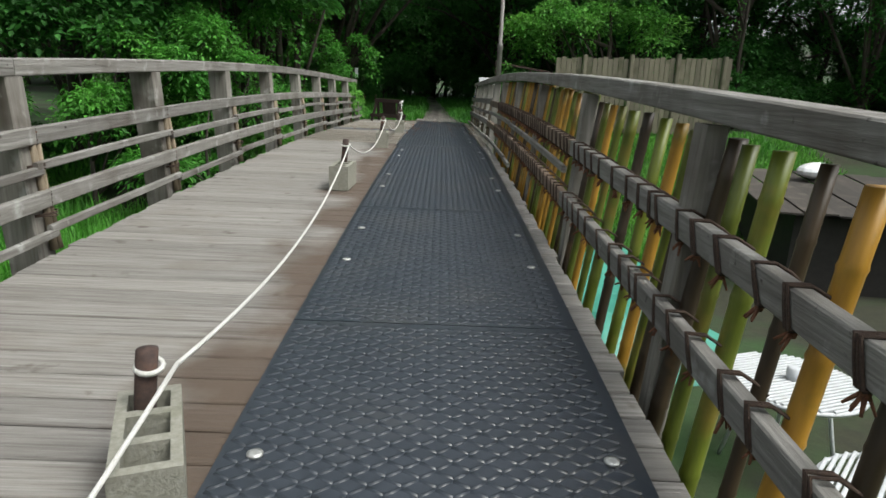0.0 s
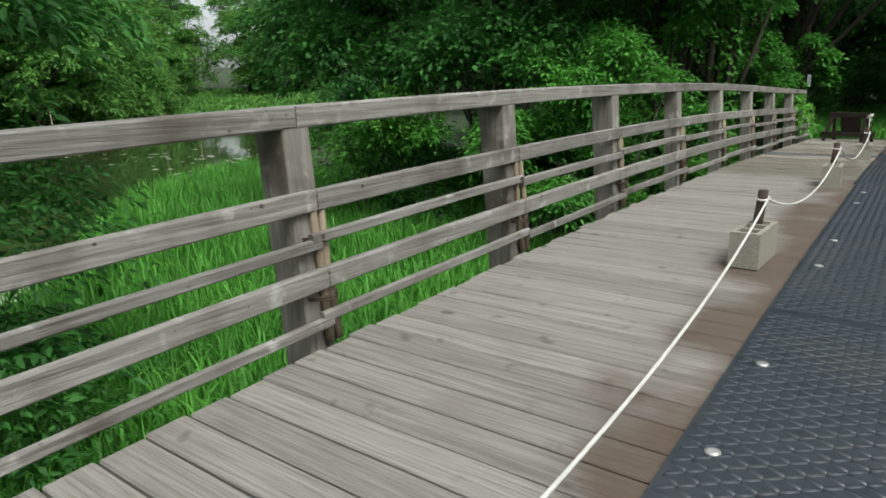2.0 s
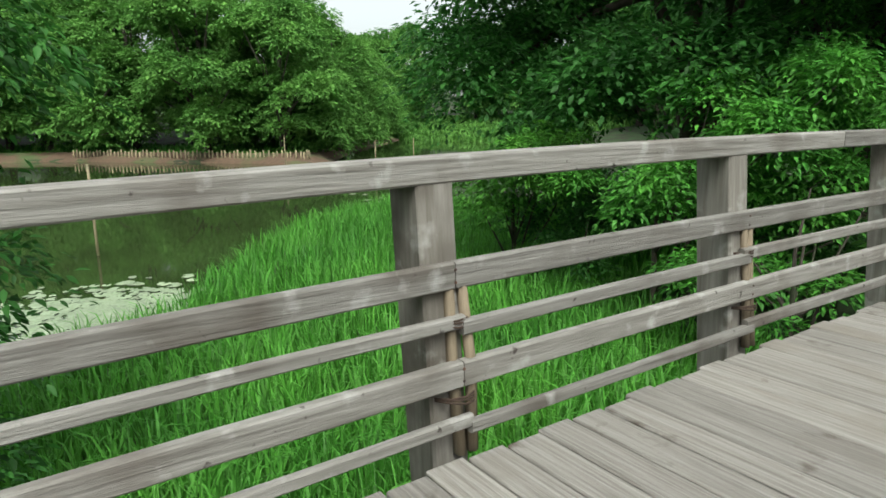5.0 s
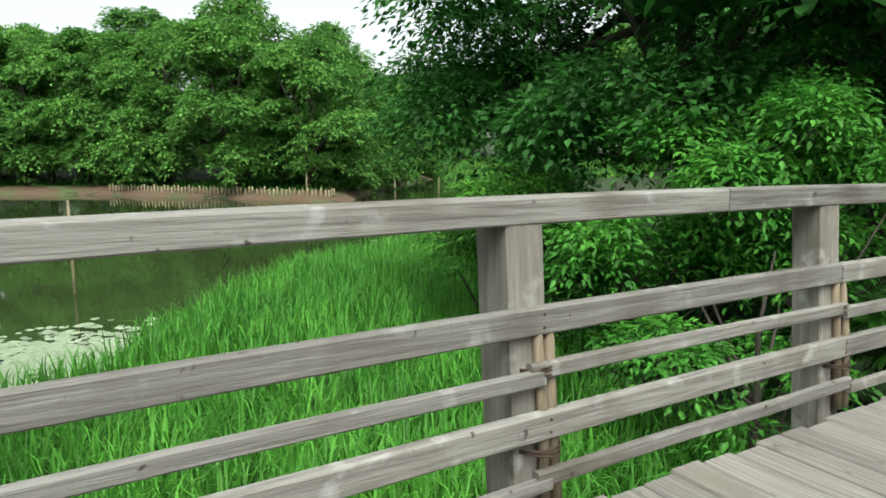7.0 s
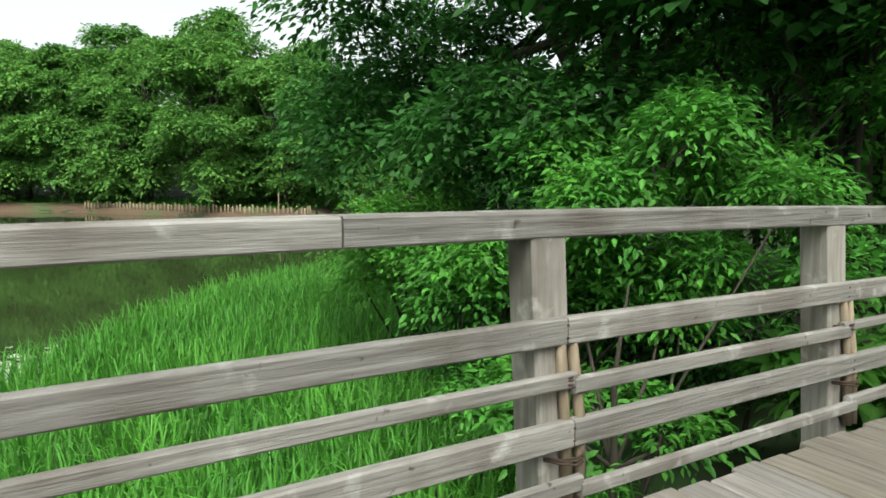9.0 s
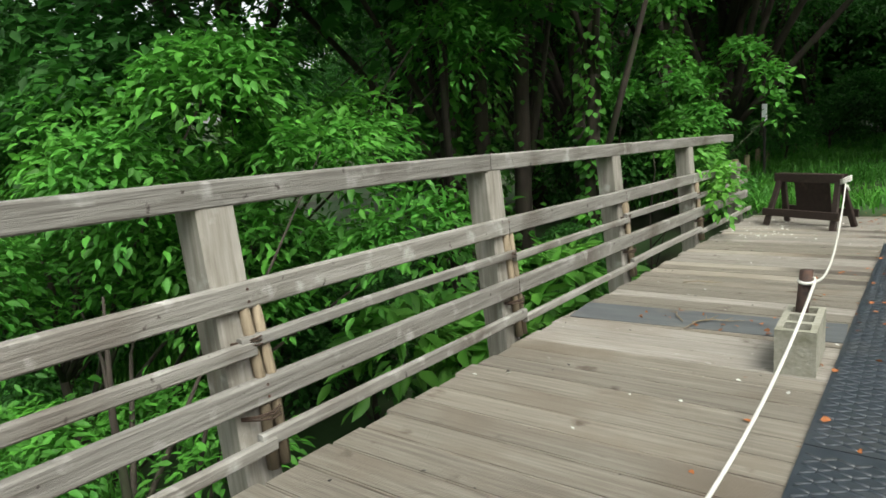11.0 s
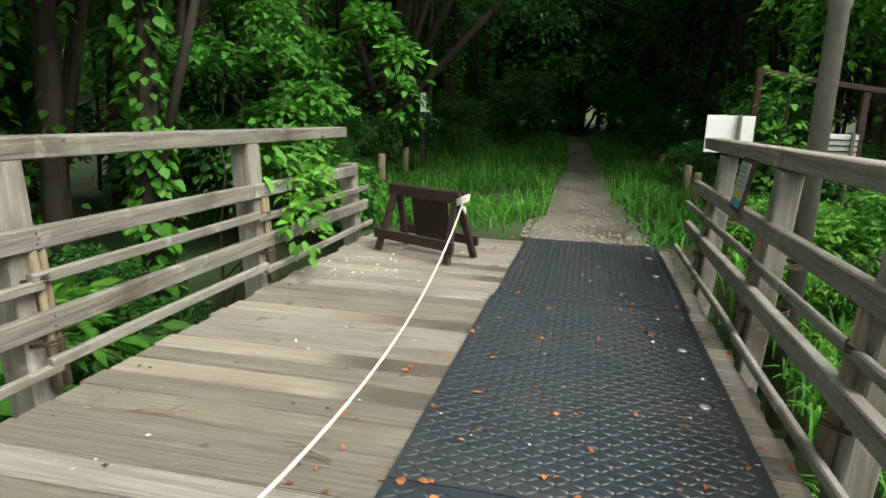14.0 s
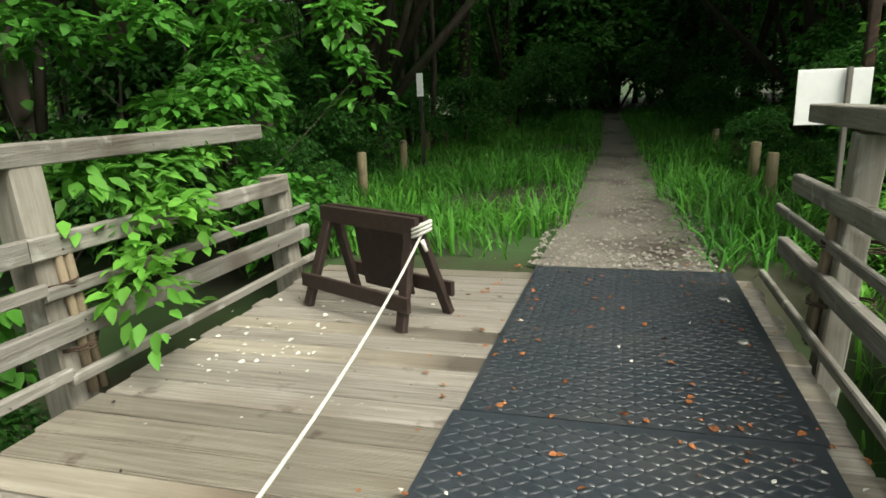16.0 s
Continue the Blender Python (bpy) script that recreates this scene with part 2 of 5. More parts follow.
def beam(bm, a, b, w, h, bevel=.006, up=(0, 0, 1)):
    """A bar from a to b with rounded long edges; w across, h along up."""
    a, b = Vector(a), Vector(b)
    d = (b - a).normalized()
    if d.cross(Vector(up)).length < .02:
        up = (0, 1, 0)
    s = d.cross(Vector(up)).normalized()
    u = s.cross(d).normalized()
    e = min(bevel, w * .3, h * .3)
    ring = [(-w / 2 + e, -h / 2), (w / 2 - e, -h / 2), (w / 2, -h / 2 + e), (w / 2, h / 2 - e), (w / 2 - e, h / 2), (-w / 2 + e, h / 2), (-w / 2, h / 2 - e), (-w / 2, -h / 2 + e)]
    rows = [[bm.verts.new(p + s * x + u * z) for x, z in ring] for p in (a, b)]
    for k in range(8):
        bm.faces.new((rows[0][k], rows[0][(k + 1) % 8], rows[1][(k + 1) % 8], rows[1][k]))
    bm.faces.new(rows[0])
    bm.faces.new(rows[1])


def tube(bm, pts, radii, seg=8, caps=True):
    """A round, tapered limb through the points."""
    rows = []
    pts = [Vector(p) for p in pts]
    for i, p in enumerate(pts):
        d = (pts[min(i + 1, len(pts) - 1)] - pts[max(i - 1, 0)]).normalized()
        s = d.orthogonal().normalized() if abs(d.z) < .99 else Vector((1, 0, 0))
        if abs(d.z) < .99:
            s = d.cross(Vector((0, 0, 1))).normalized()
        u = d.cross(s)
        rows.append([bm.verts.new(p + radii[i] * (s * math.cos(q) + u * math.sin(q))) for q in (2 * math.pi * k / seg for k in range(seg))])
    for r0, r1 in zip(rows, rows[1:]):
        for k in range(seg):
            f = bm.faces.new((r0[k], r0[(k + 1) % seg], r1[(k + 1) % seg], r1[k]))
            f.smooth = True
    if caps:
        bm.faces.new(rows[0])
        bm.faces.new(rows[-1])


def fast_mesh(name, verts, faces):
    """A mesh from arrays: verts (n, 3), faces (m, k), all faces alike."""
    me = bpy.data.meshes.new(name)
    faces = np.asarray(faces, dtype=np.int32)
    me.vertices.add(len(verts))
    me.vertices.foreach_set("co", np.asarray(verts, dtype=np.float32).ravel())
    me.loops.add(faces.size)
    me.loops.foreach_set("vertex_index", faces.ravel())
    me.polygons.add(len(faces))
    me.polygons.foreach_set("loop_start", np.arange(0, faces.size, faces.shape[1], dtype=np.int32))
    me.update(calc_edges=True)
    me.validate()
    return me


def unit(v):
    return v / np.maximum(np.linalg.norm(v, axis=1, keepdims=True), 1e-6)


def leaves(name, place, along, size, rng, wide=.5, fine=True):
    """Folded, pointed leaves at the places, each pointing along its own way."""
    n = len(place)
    along = unit(along)
    flat = unit(np.cross(along, np.array([0, 0, 1.0]) + rng.normal(0, .35, (n, 3))))
    up = np.cross(flat, along)
    s = size[:, None]
    if fine:
        shape = [(0, 0, 0), (.33, wide * .5, .07), (.7, wide * .36, .03), (1, 0, -.12), (.7, -wide * .36, .03), (.33, -wide * .5, .07), (.5, 0, -.02)]
        f = [(0, 6, 1), (1, 6, 2), (2, 6, 3), (0, 5, 6), (5, 4, 6), (4, 3, 6)]
    else:
        shape = [(0, 0, 0), (.45, wide * .5, .06), (1, 0, -.1), (.45, -wide * .5, .06)]
        f = [(0, 2, 1), (0, 3, 2)]
    v = np.stack([place + s * (along * a + flat * b + up * c) for a, b, c in shape], 1)
    k = len(shape)
    faces = (np.arange(n)[:, None, None] * k + np.array(f)[None]).reshape(-1, 3)
    return fast_mesh(name, v.reshape(-1, 3), faces)


def crown_points(blobs, n, clump, per, rng, flat=.45):
    """Places and ways of n leaves, in flattened clumps over ellipsoids."""
    vol = np.array([b[3] * b[4] + b[4] * b[5] for b in blobs])
    k = max(1, n // per)
    which = rng.choice(len(blobs), k, p=vol / vol.sum())
    bl = np.array(blobs)[which]
    d = unit(rng.normal(0, 1, (k, 3)))
    r = rng.uniform(.55, 1.08, (k, 1)) ** .7
    c = bl[:, :3] + d * r * bl[:, 3:]
    reach = rng.uniform(.6, 1.4, (k, 1))
    c, d, reach = (np.repeat(q, per, 0) for q in (c, d, reach))
    off = rng.normal(0, 1, c.shape) * np.array([1, 1, flat]) * clump * reach
    p = c + off
    way = unit(d * .5 + unit(off) * .9 + rng.normal(0, .25, p.shape)) + np.array([0, 0, -.25])
    return p, way


def spray_points(blobs, n, radius, per, rng, droop=.35):
    """Places and ways of n leaves in layered, drooping sprays over the upper shells of ellipsoids."""
    b = np.array(blobs)
    vol = b[:, 3] * b[:, 4] + b[:, 4] * b[:, 5]
    k = max(1, n // per)
    c = b[rng.choice(len(b), k, p=vol / vol.sum())]
    d = rng.normal(0, 1, (k, 3))
    d[:, 2] = np.where(rng.uniform(0, 1, k) < .75, np.abs(d[:, 2]), d[:, 2])
    d = unit(d)
    mid = c[:, :3] + d * rng.uniform(.6, 1.06, (k, 1)) * c[:, 3:]
    up = unit(d * np.array([.55, .55, .1]) + np.array([0, 0, 1.0]) + rng.normal(0, .18, (k, 3)))
    rad = radius * rng.uniform(.55, 1.45, (k, 1))
    mid, up, rad, d = (np.repeat(q, per, 0) for q in (mid, up, rad, d))
    u = unit(np.cross(up, np.array([.3, 1.0, .2])))
    v = np.cross(up, u)
    a = rng.uniform(0, 2 * math.pi, (k * per, 1))
    q = rad * rng.uniform(0, 1, a.shape) ** .55 * (1 + .3 * np.sin(a * 3 + rad * 40))
    out = u * np.cos(a) + v * np.sin(a)
    p = mid + out * q - up * droop * q * q / rad + rng.normal(0, .07, out.shape) * rad
    return p, out + d * .3 + rng.normal(0, .3, out.shape) + np.array([0, 0, -.3])


def lobes(blobs, n, r, rng):
    """n smaller ellipsoids over the shells of large ones."""
    out = []
    for k in range(n):
        b = blobs[k % len(blobs)]
        d = rng.normal(0, 1, 3)
        d = d / np.linalg.norm(d)
        d[2] = abs(d[2]) * (1 if rng.uniform() < .7 else -1)
        q = r * rng.uniform(.7, 1.35)
        out.append((b[0] + d[0] * b[3] * .85, b[1] + d[1] * b[4] * .85, b[2] + d[2] * b[5] * .85, q, q, q * .7))
    return out


def tree(name, label, at, height, blobs, n, size, mat, seed, trunk=.15, clump=.35, per=24, wide=.5, fine=False, limbs=5, ivy=0, lean=(0, 0), group="", flat=.45, stems=1, droop=None):
    """A tree or shrub: tapered trunk and limbs, and a crown of many leaves."""
    rng = np.random.default_rng(seed)
    t = thing(name, label, "tree" if trunk > .05 else "bush", at, 0, group)
    bm = bmesh.new()
    for q in range(stems):
        a = rng.uniform(0, 6.28)
        ox, oy = (0, 0) if stems == 1 else (.15 * math.cos(a), .15 * math.sin(a))
        pts = [(ox + lean[0] * k ** 1.5 + rng.normal(0, .03 * height * k), oy + lean[1] * k ** 1.5 + rng.normal(0, .03 * height * k), -.3 + (height + .3) * k) for k in (0, .12, .3, .5, .75, 1)]
        tube(bm, pts, [trunk * k for k in (1.35, 1, .85, .7, .45, .15)], 9)
        for b in list(blobs)[:limbs]:
            k = rng.integers(1, 4)
            s = Vector(pts[k])
            e = Vector(b[:3])
            mid = s.lerp(e, .5) + Vector((rng.normal(0, .1), rng.normal(0, .1), .1 * height * .4))
            tube(bm, [s, s.lerp(mid, .6), mid, e], [trunk * .5, trunk * .4, trunk * .28, trunk * .1], 6)
    part("trunk", bm, M["bark"], t, "dark rough bark")
    p, w = crown_points(blobs, n, clump, per, rng, flat) if droop is None else spray_points(blobs, n, clump, per, rng, droop)
    part("crown", leaves("crown", p, w, rng.uniform(.6, 1.25, len(p)) * size, rng, wide, fine), M[mat], t, "many small green leaves", "stuff")
    if ivy:
        a, h = rng.uniform(0, 6.28, ivy), rng.uniform(0, .6 * height, ivy)
        rr = trunk * rng.uniform(.9, 1.9, ivy)
        p = np.stack([rr * np.cos(a) + lean[0] * (h / height) ** 1.5, rr * np.sin(a) + lean[1] * (h / height) ** 1.5, h], 1)
        w = np.stack([np.cos(a), np.sin(a), -rng.uniform(.3, 1.2, ivy)], 1)
        part("ivy", leaves("ivy", p, w, rng.uniform(.07, .13, ivy), rng, .8), M["leaf_bright"], t, "climbing ivy leaves", "stuff")
    return t


def ball_blobs(rng, n, spread, low, high, r):
    """n ellipsoids of about radius r, within spread of the stem, from low to high."""
    out = []
    for i in range(n):
        a, q = rng.uniform(0, 6.28), spread * math.sqrt(rng.uniform(0, 1))
        k = r * rng.uniform(.7, 1.2)
        out.append((q * math.cos(a), q * math.sin(a), rng.uniform(low, high), k, k, k * .7))
    return out


# ---- ground and water ----
def smooth(a, b, x):
    t = np.clip((x - a) / (b - a), 0, 1)
    return t * t * (3 - 2 * t)


SHORE_Y = [-60, -20, 0, 3.5, 5.3, 7.4, 10.4, 13.2, 20, 30, 60]
SHORE_X = [-9, -9, -8.5, -8.8, -10.2, -13.6, -17.2, -19, -24, -34, -60]
WATER = -1.9
FAR_Y = [-70, -20, .7, 8, 16, 22, 24, 30, 44, 58, 80]
FAR_X = [-82, -76, -71, -66, -54.5, -45.5, -47, -57, -76, -95, -130]


def far_shore(y):
    """x of the far shore's water edge."""
    return np.interp(y, FAR_Y, FAR_X)


def ground_z(x, y):
    x, y = np.asarray(x, float), np.asarray(y, float)
    z = np.full(np.broadcast(x, y).shape, -1.72) + .05 * np.sin(x * 1.3) * np.cos(y * 1.7)
    wet = smooth(.6, -.6, x - np.interp(y, SHORE_Y, SHORE_X)) * smooth(-.2, 2.0, x - far_shore(y))
    inlet = np.where(x < -30, smooth(57, 61, y), smooth(34, 40, y))
    z = z - 1.0 * wet * (1 - inlet)
    bank = smooth(10.5, 17.3, y) * smooth(-14, -5, x)
    near = smooth(-1.0, -3.5, y) * smooth(-8, -3, x) * smooth(8, 3, x)
    under = smooth(15.4, 16.3, y)
    bank = np.where((x > -2.4) & (x < 1.2), under, bank)
    z = z + 1.53 * bank * (1 - wet) + 1.45 * near
    past = far_shore(y) - x
    z = z + .12 * np.clip(past - 7, 0, 60) + .1 * np.maximum(y - 60, 0) + .12 * np.maximum(x - 14, 0)
    return np.minimum(z, 9)


def build_ground():
    xs = np.unique(np.concatenate([np.arange(-26, 14, .4), np.arange(-110, -26, 1.5), np.arange(14, 60, 3), np.array([-900, -400, -200, -150, -125, 90, 150, 300, 900])]))
    ys = np.unique(np.concatenate([np.arange(-8, 36, .4), np.arange(36, 80, 2), np.arange(-60, -8, 4), np.array([-900, -300, -120, 110, 160, 300, 900])]))
    gx, gy = np.meshgrid(xs, ys)
    v = np.stack([gx, gy, ground_z(gx, gy)], -1).reshape(-1, 3)
    i = np.arange(len(xs) * len(ys)).reshape(len(ys), len(xs))
    f = np.stack([i[:-1, :-1], i[:-1, 1:], i[1:, 1:], i[1:, :-1]], -1).reshape(-1, 4)
    me = fast_mesh("ground", v, f)
    me.polygons.foreach_set("use_smooth", [True] * len(f))
    part("ground", me, M["soil"], None, "dark soil bank with low weeds", "structure")


build_ground()
bm = bmesh.new()
bmesh.ops.create_grid(bm, x_segments=8, y_segments=12, size=1)
bmesh.ops.scale(bm, vec=(55, 66, 1), verts=bm.verts)
bmesh.ops.translate(bm, vec=(-61, -4, WATER), verts=bm.verts)
part("water", bm, M["water"], None, "still dark green pond water", "structure")

# far shore's strip of mud
bm = bmesh.new()
for i in range(140):
    y = -55 + i * .8
    e = float(far_shore(y)) + .4 * math.sin(y * .7) + .3 * math.sin(y * 1.9)
    a = [bm.verts.new((e + dx, y, z)) for dx, z in ((.9, -1.95), (.2, -1.78), (-1.6, -1.42), (-3.6, -1.2), (-6, -1.6))]
    if i:
        for k in range(4):
            bm.faces.new((last[k], last[k + 1], a[k + 1], a[k]))
    last = a
part("far_bank", bm, M["mud"], None, "bare brown mud along the far shore", "structure")

# gravel path through the wood
bm = bmesh.new()
path_rows = [(16.4, -.6, .5), (17.3, -.58, .45), (18.2, -.56, .36), (20, -.52, .24), (23, -.5, .15), (27, -.6, .0), (34, -.9, -.3), (42, -.8, .0)]
last = None
for y, x0, x1 in path_rows:
    xs = [x0 + (x1 - x0) * k / 4 for k in range(5)]
    a = [bm.verts.new((x, y, float(ground_z(np.array(x), np.array(y))) + .025 + .015 * math.sin(k * 1.6))) for k, x in enumerate(xs)]
    if last:
        for k in range(4):
            bm.faces.new((last[k], last[k + 1], a[k + 1], a[k]))
    last = a
part("path", bm, M["gravel"], None, "gravel footpath leading into the dark wood", "structure")

# ---- deck ----
RIGHT = .56
Y0, Y1 = -3.2, 16.42
deck = tagged(new("deck"), "arched timber bridge deck", "bridge deck", kind="structure")
bm = bmesh.new()
for x in (-1.8, -.6, .42):
    last = None
    for i in range(21):
        y = Y0 + .1 + (Y1 - Y0 - .2) * i / 20
        a = [bm.verts.new((x + dx, y, deck_z(y) - .045 + dz)) for dx, dz in ((-.07, -.24), (.07, -.24), (.07, 0), (-.07, 0))]
        if last:
            for k in range(4):
                bm.faces.new((last[k], last[(k + 1) % 4], a[(k + 1) % 4], a[k]))
        else:
            bm.faces.new(a)
        last = a
    bm.faces.new(last)
part("joist", bm, M["shed"], deck)
bm = bmesh.new()
for y in (-2.5, 3.4, 9.5, 14.9):
    for x in (-1.7, .45):
        tube(bm, [(x, y, -2.9), (x, y, deck_z(y) - .28)], [.13, .12], 10)
    beam(bm, (-2.0, y, deck_z(y) - .36), (.75, y, deck_z(y) - .36), .16, .15)
part("pier", bm, M["shed"], deck)

# ---- left railing ----
PITCH, FIRST = 1.587, 3.055


def lean_x(h, side):
    """x of the posts' inner face at height h over the deck."""
    return -1.96 - .13 * h if side < 0 else .64 + .13 * h


def post_x(h, side):
    """x of a post's inner face at height h."""
    return -2.03 - .06 * h if side < 0 else .705 + .06 * h


def post(side, y, parent, rng, sticks=True, top=.868):
    bm = bmesh.new()
    z = deck_z(y)
    deep, wide = .17 if side < 0 and y < 7 else .13, .135
    if side > 0:
        deep, wide = (.08, .09) if y < 9 else (.1, .12)
    out = side * deep / 2
    beam(bm, (post_x(-.55, side) + out, y, z - .55), (post_x(top, side) + out, y - .02, z + top), deep, wide, .008, (0, 1, 0))
    part("post", bm, M["post"], parent)
    if sticks:
        for k, dy in enumerate((.0, .045)):
            bm = bmesh.new()
            q = rng.uniform(-.008, .008)
            x0, x1 = lean_x(.0, side) + side * .045, lean_x(.6, side) + side * .02
            pts = [(x0, y + .01 + dy, z + .002), ((x0 + x1) / 2 + q, y + .012 + dy + q, z + .3), (x1, y + .005 + dy, z + .585)]
            tube(bm, pts, [.021, .019, .018], 6)
            part("split_stick", bm, M["stick"], parent)
        for h in (.43, .19):
            bm = bmesh.new()
            for k in range(3):
                ring = []
                for a in np.linspace(0, 2 * math.pi, 13)[:-1]:
                    ring.append((lean_x(h, side) + side * (.115 + .125 * math.cos(a)), y + .012 + .083 * math.sin(a), z + h + .009 * (k - 1) + .006 * math.sin(a * 2 + k)))
                ring += ring[:1]
                tube(bm, ring, [.0035] * 13, 4, False)
            part("wire_binding", bm, M["twine"], parent)


def rail(name, side, h, w, t, a, b, parent, mat, rng, lift=0.0, kink=0.0):
    """A board of the railing from y = a to b that follows the arch; w high, t thick."""
    bm = bmesh.new()
    n = max(2, int((b - a) / .55))
    rows = []
    for i in range(n + 1):
        y = a + (b - a) * i / n
        x = lean_x(h, side) + side * (t / 2 - lift) + kink * rng.uniform(-1, 1)
        z = deck_z(y) + h + kink * rng.uniform(-1, 1)
        e = .006
        ring = [(-t / 2 + e, -w / 2), (t / 2 - e, -w / 2), (t / 2, -w / 2 + e), (t / 2, w / 2 - e), (t / 2 - e, w / 2), (-t / 2 + e, w / 2), (-t / 2, w / 2 - e), (-t / 2, -w / 2 + e)]
        rows.append([bm.verts.new((x + p, y, z + q)) for p, q in ring])
    for r0, r1 in zip(rows, rows[1:]):
        for k in range(8):
            bm.faces.new((r0[k], r0[(k + 1) % 8], r1[(k + 1) % 8], r1[k]))
    bm.faces.new(rows[0])
    bm.faces.new(rows[-1])
    return part(name, bm, M[mat], parent)


def nails(side, y, h, parent):
    bm = bmesh.new()
    for dz in (-.02, .02):
        x = lean_x(h, side) - side * .001
        tube(bm, [(x + side * .004, y + .02, deck_z(y) + h + dz), (x - side * .001, y + .02, deck_z(y) + h + dz)], [.006, .005], 6)
    part("nails", bm, M["rust"], parent, kind="stuff")


def left_railing():
    rng = np.random.default_rng(5)
    t = thing("wooden_railing", "weathered grey wooden railing with four rails beside rope-marked deck", "railing")
    posts = [FIRST + PITCH * k for k in range(-3, 7)] + [14.3]
    for y in posts:
        post(-1, y, t, rng)
    post(-1, 16.0, t, rng, False, .63)
    cuts = [-3.1, FIRST - .02, FIRST + 2 * PITCH + .9, FIRST + 5 * PITCH - .05, 15.82]
    for a, b in zip(cuts, cuts[1:]):
        rail("top_rail", -1, .902, .082, .125, a + .003, b - .003, t, "rail", rng, .0)
    for h, off in ((.578, 0), (.268, 0)):
        cut = [-3.1, FIRST + .02 - PITCH] + [FIRST + .02 + PITCH * k for k in (0, 1, 3, 5, 7)] + [15.98]
        if h < .4:
            cut = [-3.1, FIRST + .02, FIRST + PITCH * 1 + .02, FIRST + PITCH * 3 + .02, FIRST + PITCH * 5 + .02, 16.12]
        for a, b in zip(cut, cut[1:]):
            rail("rail", -1, h, .085, .04, a + .002, b - .002, t, "rail", rng, .0)
    for h in (.42, .105):
        ys = [-3.1] + [FIRST + .03 + PITCH * k for k in range(-2, 8)] + [16.2]
        for k, (a, b) in enumerate(zip(ys, ys[1:])):
            j = (k % 2) * .022
            rail("thin_rail", -1, h + j - .008, .045 + .006 * rng.uniform(-1, 1), .03, a - .07 * (k % 2), b + .01 - .03 * ((k + 1) % 2), t, "rail", rng, .006, .003)
    for y in posts:
        nails(-1, y, .578, t)
        nails(-1, y, .268, t)


